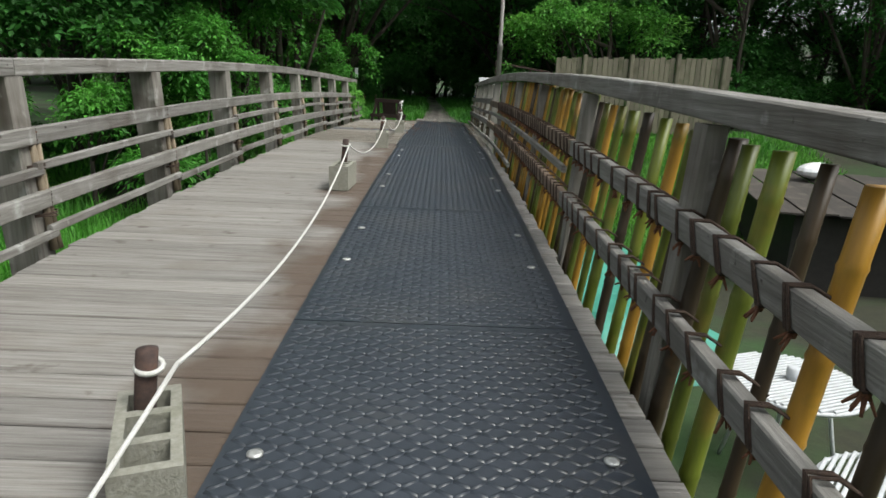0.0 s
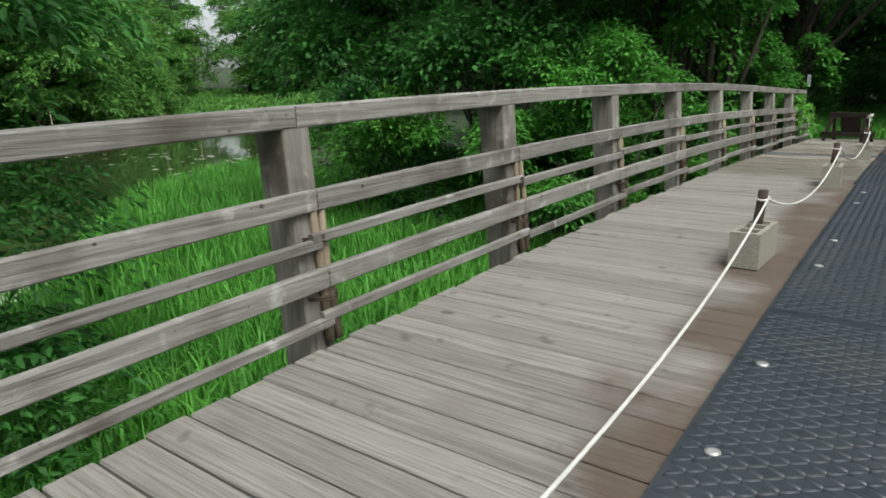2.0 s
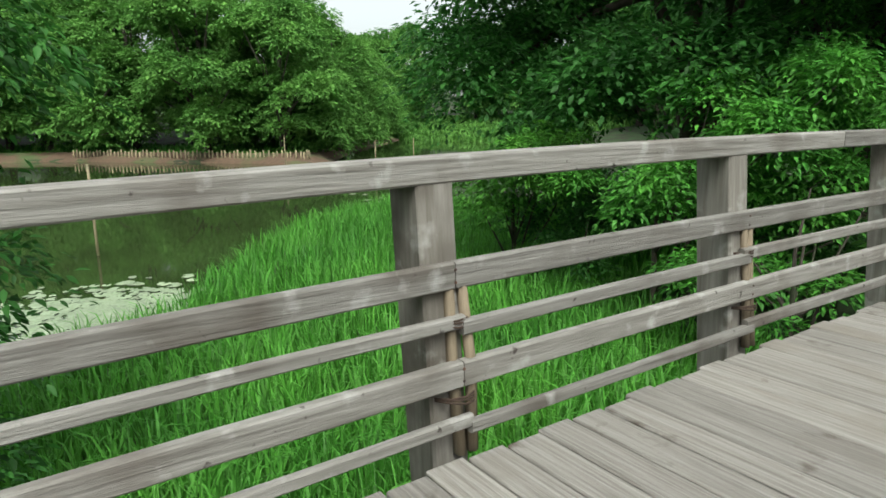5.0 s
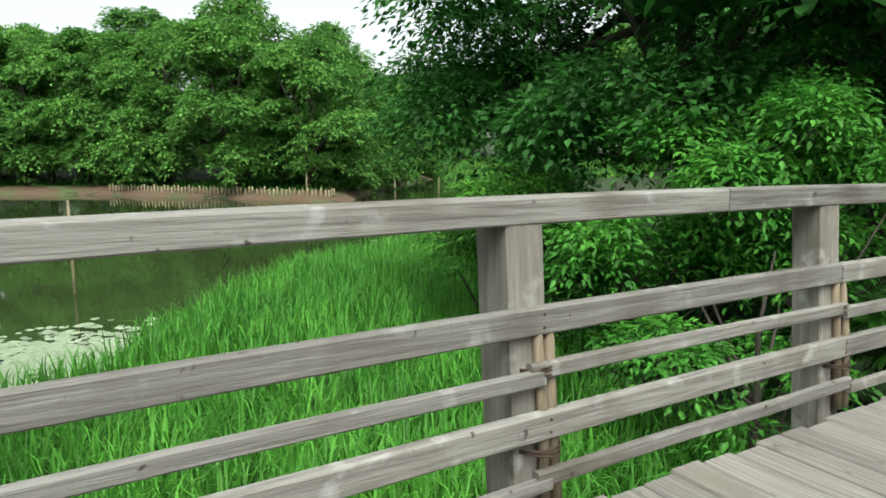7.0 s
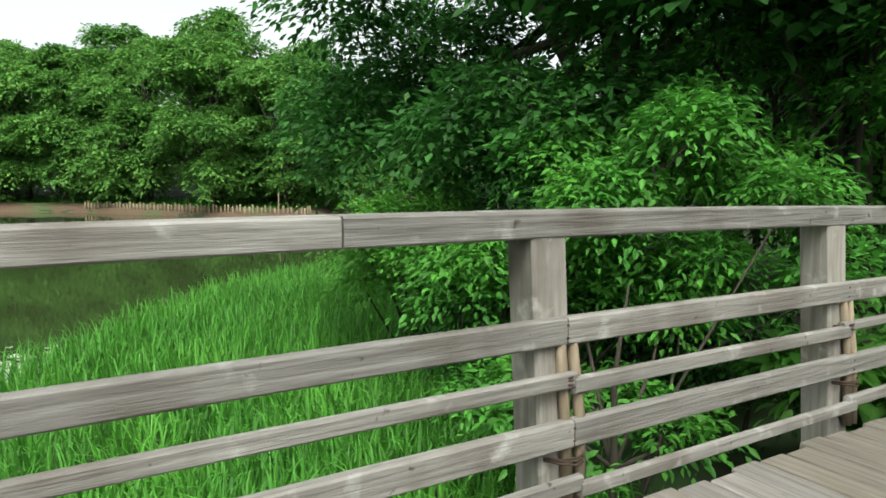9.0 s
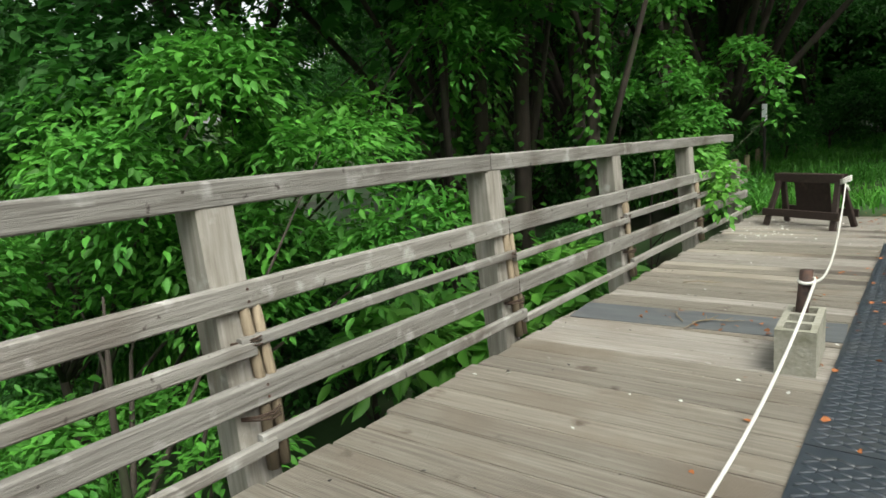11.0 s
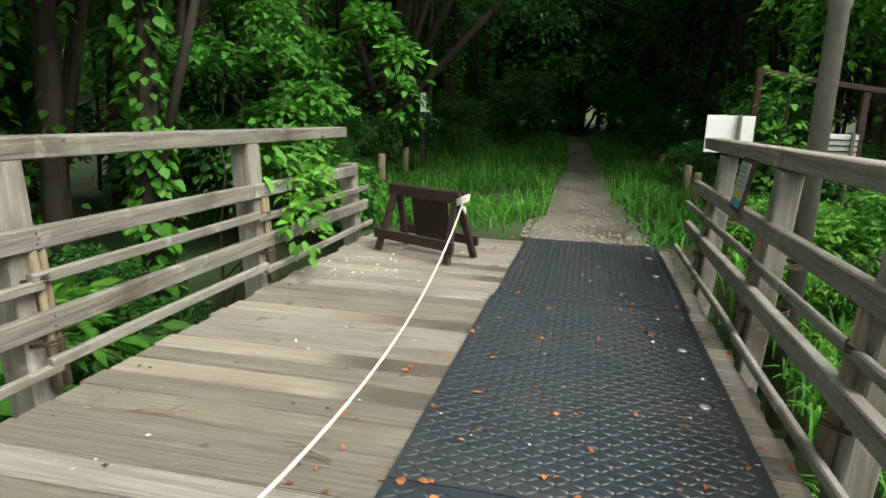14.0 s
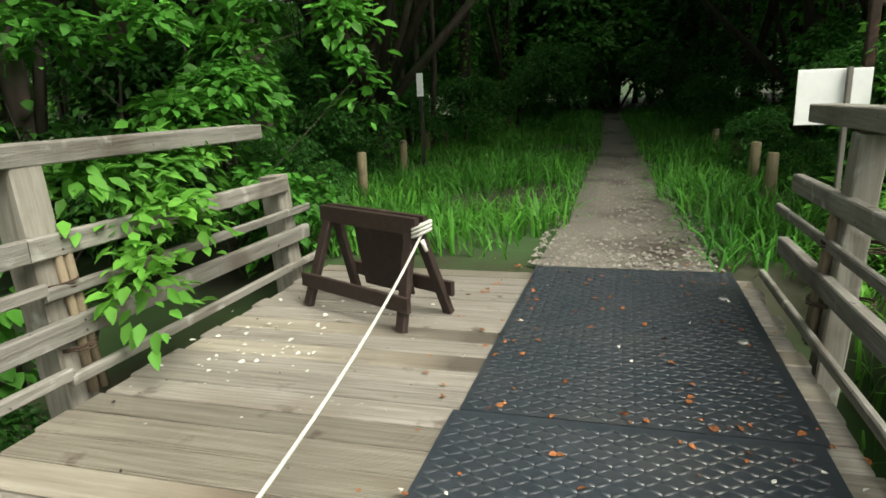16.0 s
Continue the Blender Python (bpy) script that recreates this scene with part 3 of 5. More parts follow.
def right_railing():
    rng = np.random.default_rng(9)
    t = thing("bamboo_laced_railing", "weathered wooden railing with bamboo canes lashed on by dark twine", "railing")
    posts = [-3.0, -1.35, .3, 1.9, 3.6, 5.3, 6.95, 8.6, 10.0, 11.35, 12.7, 13.95, 15.3]
    for y in posts:
        post(1, y, t, rng, y > 9)
    cuts = [-3.1, 3.62, 6.95, 10.0, 13.9, 16.0]
    for a, b in zip(cuts, cuts[1:]):
        rail("top_rail", 1, .925, .085, .125, a + .003, b - .003, t, "rail", rng, .0)
    for near, far in ((.56, .592), (.262, .275)):
        for a, b in zip([-3.1, 3.62, 6.95, 10.0, 13.9], [3.62, 6.95, 10.0, 13.9, 16.0]):
            mat = "rail" if a < 3 or a > 8 else "rail_brown"
            rail("rail", 1, near if a < 8 else far, .085, .05, a + .002, b - .002, t, mat, rng, .0)
    for h, start in ((.42, 3.7), (.05, 6.4)):
        ys = [start, 6.95, 10.0, 13.9, 16.2]
        for k, (a, b) in enumerate(zip(ys, ys[1:])):
            rail("thin_rail", 1, h + .012 * (k % 2), .045, .03, a + .01, b + .02, t, "rail", rng, .0, .003)
    # canes outside the rails
    canes = [.9, 1.15, 1.30, 1.52, 1.69, 1.83, 2.04, 2.12, 2.25, 2.42, 2.64, 2.89, 3.05, 3.2, 3.35, 3.48, 3.7]
    y = 3.8
    while y < 8.9:
        canes.append(y)
        y += rng.uniform(.09, .17)
    canes = [-2.8 + .24 * k for k in range(15)] + canes
    for i, y in enumerate(canes):
        r = rng.uniform(.018, .031)
        top = .838 + rng.uniform(-.012, .01) if y < 3.6 else rng.uniform(.85, .875)
        low = -.55 - rng.uniform(0, .2)
        mat = ("bamboo_yellow", "bamboo_green", "bamboo_dark", "bamboo_green", "bamboo_dark", "bamboo_yellow")[int(rng.integers(0, 6))] if y < 3.7 else ("bamboo_yellow", "bamboo_yellow", "bamboo_green", "bamboo_yellow", "bamboo_dark")[int(rng.integers(0, 5))]
        known = {.9: "dark", 1.15: "yellow", 1.30: "dark", 1.52: "green", 1.69: "green", 1.83: "dark", 2.04: "dark", 2.12: "green", 2.25: "yellow", 2.42: "green", 2.64: "dark", 2.89: "green", 3.05: "green", 3.2: "yellow", 3.35: "green", 3.48: "dark"}
        if y in known:
            mat = "bamboo_" + known[y]
        if y in (1.15, 1.52, 1.83):
            r = .029
        tilt = rng.uniform(-.03, .03)
        bm = bmesh.new()
        pts, rad, h = [], [], low
        node = rng.uniform(.2, .3)
        while h < top - .02:
            for q, k in ((0, 1.0), (.012, 1.1), (.024, 1.0)):
                pts.append((lean_x(h + q, 1) + .075 + r, y + tilt * (h + q), deck_z(y) + h + q))
                rad.append(r * k)
            h += node
        pts.append((lean_x(top, 1) + .075 + r, y + tilt * top, deck_z(y) + top))
        rad.append(r)
        tube(bm, pts, rad, 10)
        part("bamboo_cane", bm, M[mat], t)
        if y > 8.5:
            continue
        for h in (.56, .275):
            bm = bmesh.new()
            cx, cz = lean_x(h, 1) + .025, deck_z(y) + h
            slant = rng.uniform(.012, .03)
            for k in (-1, 0, 1)[:int(rng.integers(2, 4))]:
                yy = y + k * .009 + rng.uniform(-.004, .004)
                loop = [(cx - .029, yy - slant, cz - .045), (cx - .03, yy, cz), (cx - .029, yy + slant, cz + .045), (cx + .02, yy + slant * .5, cz + .047), (cx + .05, yy, cz + .03), (cx + .066 + r, yy, cz), (cx + .05, yy, cz - .03), (cx + .01, yy - slant, cz - .047), (cx - .029, yy - slant, cz - .045)]
                tube(bm, loop, [.0045] * 9, 5, False)
            lash = part("twine_lashing", bm, M["twine"], t)
            bm = bmesh.new()
            s = Vector((cx - .01, y - .01, cz - .05))
            tube(bm, [s, s + Vector((-.006, -.006, -.014))], [.011, .009], 6)
            for k in range(5):
                e = s + Vector((rng.uniform(-.04, .005), rng.uniform(-.035, .02), -.012 - rng.uniform(0, .03)))
                tube(bm, [s, e], [.006, .003], 4)
            part("frayed_end", bm, M["twine_end"], lash)


left_railing()
right_railing()


# ---- mats, blocks, rope, trestle ----
def tread_mesh(w, l):
    v, f = [], []
    p, row = .043, .036
    nx, ny = int((w - .03) / p), int((l - .03) / row)
    for j in range(ny):
        for i in range(nx):
            cx, cy = -w / 2 + .015 + p * (i + .5), -l / 2 + .015 + row * (j + .5)
            a = math.radians(35 if (i + j) % 2 else -28)
            c, s = math.cos(a), math.sin(a)
            b = len(v)
            for dx, dy, z in ((-.025, -.007, 0), (.025, -.007, 0), (.025, .007, 0), (-.025, .007, 0), (-.0225, -.0035, .004), (.0225, -.0035, .004), (.0225, .0035, .004), (-.0225, .0035, .004)):
                v.append((cx + dx * c - dy * s, cy + dx * s + dy * c, z))
            f += [(b + 4, b + 5, b + 6, b + 7), (b, b + 1, b + 5, b + 4), (b + 1, b + 2, b + 6, b + 5), (b + 2, b + 3, b + 7, b + 6), (b + 3, b, b + 4, b + 7)]
    return v, f


def mats():
    joints = [-1.8, .22, 2.25, 4.3, 6.33, 8.38, 10.36, 12.32, 14.43, 16.4]
    rng = np.random.default_rng(3)
    for k, (a, b) in enumerate(zip(joints, joints[1:])):
        y = (a + b) / 2
        w, l = 1.13, b - a - .008
        x = -.03 if k < 5 else (-.05 if k < 8 else -.03)
        t = thing("ground_mat", "black plastic anti-slip mat with raised treads and a few fallen leaves" if k > 4 else "black plastic anti-slip mat with raised treads screwed to the deck", "mat", (x, y, deck_z(y)), group="mats along the bridge")
        bm = bmesh.new()
        rows = []
        for i in range(9):
            yy = -l / 2 + l * i / 8
            z = deck_z(y + yy) - deck_z(y)
            rows.append([bm.verts.new(q) for q in ((-w / 2, yy, z + .002), (w / 2, yy, z + .002), (w / 2, yy, z + .013), (-w / 2, yy, z + .013))])
        for r0, r1 in zip(rows, rows[1:]):
            for q in range(4):
                bm.faces.new((r0[q], r0[(q + 1) % 4], r1[(q + 1) % 4], r1[q]))
        bm.faces.new(rows[0])
        bm.faces.new(rows[-1])
        part("sheet", bm, M["mat"], t)
        v, f = tread_mesh(w, l)
        v = [(p, q, z + .0125 + deck_z(y + q) - deck_z(y)) for p, q, z in v]
        part("tread", fast_mesh("tread", v, f), M["mat"], t, kind="stuff")
        for q in ((a + 1.16,) if k == 1 else (a + .79, a + 1.42)):
            for sx in ((-.47, .48) if k < 5 else (.45,)):
                yy = q - y + rng.uniform(-.03, .03)
                z = deck_z(y + yy) - deck_z(y)
                bm = bmesh.new()
                tube(bm, [(sx, yy, z + .014), (sx, yy, z + .021), (sx, yy, z + .023)], [.022, .022, .012], 14)
                part("screw_washer", bm, M["screw"], t)


mats()


def block_mesh():
    """A hollow block: solid cells of a small grid, walled where they meet a core."""
    bm = bmesh.new()
    xs = (-.075, -.049, .049, .075)
    ys = (-.195, -.167, -.079, -.049, .049, .079, .167, .195)
    verts = {}

    def corner(i, j, z):
        if (i, j, z) not in verts:
            verts[i, j, z] = bm.verts.new((xs[i], ys[j], z))
        return verts[i, j, z]

    solid = {(i, j) for i in range(3) for j in range(7) if i != 1 or j % 2 == 0}
    for i, j in solid:
        for z in (.001, .19):
            bm.faces.new([corner(*q, z) for q in ((i, j), (i + 1, j), (i + 1, j + 1), (i, j + 1))])
        for di, dj, p, q in ((-1, 0, (i, j), (i, j + 1)), (1, 0, (i + 1, j), (i + 1, j + 1)), (0, -1, (i, j), (i + 1, j)), (0, 1, (i, j + 1), (i + 1, j + 1))):
            if (i + di, j + dj) not in solid:
                bm.faces.new([corner(*p, .001), corner(*q, .001), corner(*q, .19), corner(*p, .19)])
    edges = [e for e in bm.edges if len(e.link_faces) == 2 and e.calc_face_angle(0) > .8]
    bmesh.ops.bevel(bm, geom=edges, offset=.005, segments=2, affect="EDGES")
    return bm


def block_with_pipe(y, x, turn, tall=.375):
    z = deck_z(y) + .002
    t = thing("concrete_block", "grey hollow concrete block standing on the bridge deck", "concrete block", (x, y, z), turn, "blocks that hold the rope pipes")
    part("block", block_mesh(), M["concrete"], t)
    p = thing("iron_pipe", "short rusty dark steel pipe standing in a concrete block", "pipe", (x, y, z), turn, "pipes that hold the rope")
    bm = bmesh.new()
    tube(bm, [(-.02, .1, .004), (-.008, .1, .2), (.006, .1, tall), (.006, .1, tall + .005), (.006, .1, tall), (.006, .1, .3)], [.026, .026, .026, .024, .02, .02], 14)
    part("pipe", bm, M["rust"], p)
    bm = bmesh.new()
    ring = [(.008 + .031 * math.cos(a), .1 + .031 * math.sin(a), tall - .045 + .008 * math.sin(a)) for a in np.linspace(0, 6.283, 15)]
    tube(bm, ring, [.007] * 15, 6, False)
    part("rope_loop", bm, M["rope"], p, "white rope loop")


BLOCKS = [(-2.9, -.80, 2), (1.2, -.70, 22), (5.08, -.82, -2), (8.2, -.78, 3), (11.2, -.745, 2)]
for y, x, turn in BLOCKS:
    block_with_pipe(y, x, turn, .338 if y < 2 and y > 0 else .375)

rope = thing("barrier_rope", "thin white rope sagging between steel pipes and a wooden trestle", "rope")
knots = [(x + .035, y + .1, deck_z(y) + (.3 if 0 < y < 2 else .33)) for y, x, _ in BLOCKS] + [(-.97, 15.27, deck_z(15.5) + .45)]
for k, (a, b) in enumerate(zip(knots, knots[1:])):
    a, b = Vector(a), Vector(b)
    bm = bmesh.new()
    sag = (.2, .16, .2, .2, .24)[k]
    pts = [a.lerp(b, t) - Vector((0, 0, sag * 4 * t * (1 - t))) for t in np.linspace(0, 1, 25)]
    tube(bm, pts, [.0065] * 25, 6)
    part("rope_span", bm, M["rope"], rope)


def trestle():
    y = 15.44
    t = thing("wooden_trestle", "dark brown painted low wooden trestle standing on the deck", "trestle", (-1.29, y, deck_z(y) + .005), -25.5)
    Lh = .33
    for sx in (-1, 1):
        for sy in (-1, 1):
            bm = bmesh.new()
            beam(bm, (sx * (Lh + .015), sy * .17, -.01 + .012), (sx * (Lh - .035), sy * .018, .47), .055, .035, .004, (0, sy, .3))
            part("leg", bm, M["dark_paint"], t)
    bm = bmesh.new()
    beam(bm, (-.345, -.03, .475), (.345, -.03, .475), .03, .085, .004)
    part("top_beam", bm, M["dark_paint"], t)
    bm = bmesh.new()
    beam(bm, (-.345, .03, .475), (.345, .03, .475), .03, .085, .004)
    part("top_beam", bm, M["dark_paint"], t)
    for sy in (-1, 1):
        bm = bmesh.new()
        beam(bm, (-.39, sy * .155, .135), (.39, sy * .155, .135), .025, .075, .004)
        part("lower_beam", bm, M["dark_paint"], t)
    bm = bmesh.new()
    beam(bm, (-.01, .11, .08), (-.01, .05, .43), .36, .015, .003, (0, 1, .1))
    part("slanted_board", bm, M["dark_paint"], t)


trestle()
rk = thing("rope_knot", "white rope knotted round the corner of the brown trestle", "rope")
bm = bmesh.new()
for k in range(3):
    ring = [(-.97 + .045 * math.cos(a), 15.27 + .04 * math.sin(a), deck_z(15.5) + .455 + .018 * k + .02 * math.cos(a)) for a in np.linspace(0, 6.283, 13)]
    tube(bm, ring, [.008] * 13, 6, False)
tube(bm, [(-.96, 15.23, deck_z(15.5) + .43), (-.935, 15.22, deck_z(15.5) + .38)], [.012, .008], 6)
part("knot", bm, M["rope"], rk)

# grey board let into the deck
t = thing("grey_board", "worn grey painted board lying across the bridge planks with leaf litter", "board")
bm = bmesh.new()
beam(bm, (-1.95, 11.6, deck_z(11.6) + .006), (-.62, 11.68, deck_z(11.68) + .006), .3, .006, .002)
part("board", bm, M["grey_board"], t)


def flakes(name, label, cat, spots, mat, seed, size=.03):
    """Small curled leaves or petals lying on the deck or mats."""
    rng = np.random.default_rng(seed)
    p = np.array(spots)
    w = np.stack([rng.normal(0, 1, len(p)), rng.normal(0, 1, len(p)), rng.normal(0, .12, len(p))], 1)
    ob = part(name, leaves(name, p, w, rng.uniform(.5, 1.3, len(p)) * size, rng, .7), M[mat], None, label, "stuff")
    ob["category"] = cat


rng = np.random.default_rng(12)
lit = [(x, y, deck_z(y) + (.02 if abs(x + .04) < .6 else .006)) for x, y in zip(rng.uniform(-.9, .62, 260), 10 + 6.6 * rng.uniform(0, 1, 260) ** .8)]
lit += [(rng.uniform(-1.6, -.7), rng.uniform(11.5, 11.78), deck_z(11.6) + .015) for k in range(26)]
lit += [(rng.uniform(-.63, .55), j + rng.normal(0, .02), deck_z(j) + .02) for j in (12.32, 14.48) for k in range(14)]
flakes("fallen_leaves", "small fallen orange leaves scattered over the mats and planks", "leaves", lit, "litter", 4, .028)
flakes("fallen_petals", "small white petals scattered on planks beside the trestle", "petals", [(rng.normal(-1.55, .22), rng.normal(14.75, .28), deck_z(14.8) + .007) for k in range(60)], "petal", 5, .03)
lit = [(x, y, deck_z(y) + (.02 if abs(x + .04) < .6 else .006)) for x, y in zip(rng.uniform(-1.9, .6, 90), rng.uniform(10, 16.5, 90))]
flakes("pale_specks", "pale leaf scraps scattered over the deck and mats", "leaves", lit, "petal", 6, .02)

for k, (x, y, turn, l) in enumerate(((-1.25, 11.58, 70, .3), (-1.18, 11.62, 25, .26), (-1.4, 11.66, 120, .22), (-.9, 12.4, 160, .2), (-1.5, 12.5, 15, .24))):
    t = thing("twig", "thin dry brown twig lying on the bridge deck", "twig", (x, y, deck_z(y) + .014), turn, "fallen twigs")
    bm = bmesh.new()
    tube(bm, [(-l / 2, 0, .002), (-l * .1, .012, .01), (l * .2, -.006, .006), (l / 2, .01, .002)], [.004, .0038, .003, .0015], 5)
    tube(bm, [(l * .1, 0, .007), (l * .3, .04, .01)], [.0025, .001], 5)
    part("stem", bm, M["stick"], t)
flakes("deck_specks", "tiny dark leaf scraps and droppings on the deck", "leaves", [(x, y, deck_z(y) + .006) for x, y in zip(rng.uniform(-1.9, -.7, 70), rng.uniform(9, 16.2, 70))], "shed", 8, .018)
flakes("wild_flowers", "small white flowers among the bushes beyond the railing", "flowers", [(rng.uniform(1.35, 2.3), rng.uniform(12.6, 14.4), rng.uniform(-.1, .25)) for k in range(130)], "petal", 9, .035)

# ---- by the bridge's far end ----
lp = thing("lamp_pole", "tall grey painted steel pole with a collar standing beside the railing", "pole", (1.235, 15.0, -.68))
bm = bmesh.new()
tube(bm, [(0, 0, -.3), (0, 0, 2.32), (0, 0, 2.34), (0, 0, 2.40), (0, 0, 2.42), (0, 0, 6.0)], [.058, .056, .066, .066, .043, .04], 18)
part("pole", bm, M["pole"], lp)


def board_sign(name, label, cat, x, y, z, w, h, turn, post_h, bars=0):
    t = thing(name, label, cat, (x, y, 0), turn)
    bm = bmesh.new()
    beam(bm, (-w / 2, 0, z), (w / 2, 0, z), .012, h, .003)
    part("panel", bm, M["white"], t)
    bm = bmesh.new()
    beam(bm, (.07, -.028, z - post_h), (.07, -.028, z + h / 2 + .01), .03, .03, .004)
    part("post", bm, M["pole"], t)
    for k in range(bars):
        bm = bmesh.new()
        zz = z - h / 2 + h * (k + 1) / (bars + 1)
        beam(bm, (-w / 2 - .01, -.015, zz), (w / 2 + .01, -.015, zz), .012, .012, .003)
        part("slat", bm, M["shed"], t)
    return t


board_sign("back_of_sign", "plain white back of a sign board on a thin grey post", "sign", 1.12, 17.0, .83, .41, .33, 4, 1.2)
board_sign("barred_panel", "white panel behind dark bars beyond the railing", "panel", 2.1, 17.15, .76, .24, .2, -4, 1.2, 3)

gate = thing("metal_frame", "tall rusty brown open frame overgrown with bright vines", "frame")
for x in (1.35, 2.24, 2.62):
    bm = bmesh.new()
    beam(bm, (x, 17.2, -1), (x, 17.2, 1.72 - .22 * x), .06, .06, .008)
    part("post", bm, M["rust"], gate)
for z, x1 in ((1.39, 2.75), (.66, 2.75)):
    bm = bmesh.new()
    beam(bm, (1.32 if z > 1 else 2.0, 17.2, z), (x1, 17.25, z - .2 if z > 1 else z - .08), .05, .05, .006)
    part("crossbar", bm, M["rust"], gate)

pl = thing("info_plaque", "small framed information plaque with a pale print fixed to the railing", "sign")
bm = bmesh.new()
a, b = Vector((.735, 14.38, deck_z(14.4) + .9)), Vector((.69, 14.38, deck_z(14.4) + .62))
beam(bm, a, b, .24, .02, .004, (-1, 0, 0))
part("frame", bm, M["rust"], pl)
for name, s0, s1, mat in (("print", .08, .78, "print"), ("blue_band", .79, .92, "blue"), ("yellow_patch", .62, .76, "yellow")):
    bm = bmesh.new()
    off = Vector((-.013 - (.003 if name == "yellow_patch" else 0), 0, 0))
    beam(bm, a.lerp(b, s0) + off, a.lerp(b, s1) + off, .2 if name != "yellow_patch" else .09, .004, .001, (-1, 0, 0))
    part(name, bm, M[mat], pl)
for k in range(5):
    bm = bmesh.new()
    s = .16 + .09 * k
    beam(bm, a.lerp(b, s) + Vector((-.0165, 0, 0)), a.lerp(b, s + .02) + Vector((-.0165, 0, 0)), .14, .002, .0005, (-1, 0, 0))
    part("text_bar", bm, M["pole"], pl)

stakes = [(-2.75, 18.8, .5), (-3.17, 18.6, .36), (-3.05, 21.0, .45), (-3.16, 22.5, .42), (-3.27, 24.0, .37), (-3.1, 26.5, .3), (-2.9, 28.5, .3), (1.2, 21.0, .48), (1.2, 19.8, .5), (1.17, 18.8, .43), (1.2, 23, .35)]
for x, y, h in stakes:
    z = float(ground_z(np.array(x), np.array(y)))
    t = thing("round_stake", "pale round wooden stake standing in the path's grass verge", "stake", (x, y, z), 0, "stakes along the path")
    bm = bmesh.new()
    tube(bm, [(0, 0, -.2), (.01, 0, h), (.01, 0, h + .01)], [.055, .05, .042], 12)
    part("stake", bm, M["stake"], t)
t = thing("trail_marker", "thin dark post with a small white plate beside the path", "sign", (-2.75, 21.0, -.4))
bm = bmesh.new()
beam(bm, (0, 0, -.1), (0, 0, 1.54), .04, .04, .005)
part("post", bm, M["shed"], t)
bm = bmesh.new()
beam(bm, (0, -.03, 1.24), (0, -.03, 1.54), .09, .012, .002, (0, 1, 0))
part("plate", bm, M["white"], t)

# ---- below the bridge, right side ----
def round_table(x, y, d, turn, label):
    z = float(ground_z(np.array(x), np.array(y)))
    t = thing("round_table", label, "table", (x, y, z), turn, "round tables below the bridge")
    h = .72
    n = int(d / .035)
    for k in range(n):
        c = -d / 2 + (k + .5) * d / n
        half = math.sqrt(max(.0001, (d / 2) ** 2 - c * c))
        bm = bmesh.new()
        beam(bm, (-half, c, h), (half, c, h), d / n * .62, .02, .004)
        part("slat", bm, M["white_table"], t)
    bm = bmesh.new()
    ring = [(d / 2 * math.cos(a), d / 2 * math.sin(a), h - .018) for a in np.linspace(0, 6.2832, 41)]
    tube(bm, ring, [.016] * 41, 6, False)
    part("rim", bm, M["white_table"], t)
    for k in range(4):
        a = math.pi / 4 + k * math.pi / 2
        bm = bmesh.new()
        tube(bm, [(d * .42 * math.cos(a), d * .42 * math.sin(a), 0), (d * .25 * math.cos(a), d * .25 * math.sin(a), h - .02)], [.015, .015], 8)
        part("leg", bm, M["white_table"], t)
    bm = bmesh.new()
    tube(bm, [(0, 0, h), (0, 0, h + .09), (0, 0, h + .1)], [.045, .045, .03], 12)
    part("umbrella_socket", bm, M["white_table"], t)


round_table(2.5, 4.0, .92, 20, "round white slatted garden table on the ground below the bridge")
round_table(2.42, 2.6, .95, 48, "round white table with wide slats on the ground below the bridge")

t = thing("teal_tarpaulin", "teal green tarpaulin draped over a low heap below the bridge", "tarpaulin")
v, f = [], []
nx = 12
for j in range(nx):
    for i in range(nx):
        x, y = 1.3 + i * .14, 5.3 + j * .34
        v.append((x + .05 * math.sin(j), y, -1.15 + .12 * math.sin(i * .9) * math.cos(j * 1.3) - .02 * i - (.5 if i in (0, nx - 1) or j in (0, nx - 1) else 0)))
f = [(j * nx + i, j * nx + i + 1, (j + 1) * nx + i + 1, (j + 1) * nx + i) for j in range(nx - 1) for i in range(nx - 1)]
me = fast_mesh("sheet", v, f)
me.polygons.foreach_set("use_smooth", [True] * len(f))
part("sheet", me, M["teal"], t)

t = thing("garden_shed", "low dark wooden shed with dark weathered board roof below the bridge", "shed", (7.0, 9.5, -1.75), -12)
bm = bmesh.new()
beam(bm, (-1.9, 0, .55), (1.9, 0, .55), 3.0, 1.1, .02)
part("wall", bm, M["shed"], t)
for k in range(11):
    bm = bmesh.new()
    xx = -2.1 + k * .42
    beam(bm, (xx, -1.8, 1.16 + .02 * (k % 2)), (xx, 1.8, 1.3 + .02 * (k % 2)), .41, .025, .004)
    part("roof_board", bm, M["shed_roof"], t)
t = thing("covered_boat", "pale upturned sheet lying on the shed roof", "cover", (6.3, 10.6, -.3), 20)
bm = bmesh.new()
bmesh.ops.create_uvsphere(bm, u_segments=14, v_segments=8, radius=.4)
bmesh.ops.scale(bm, vec=(1, .6, .35), verts=bm.verts)
part("cover", bm, M["white"], t)

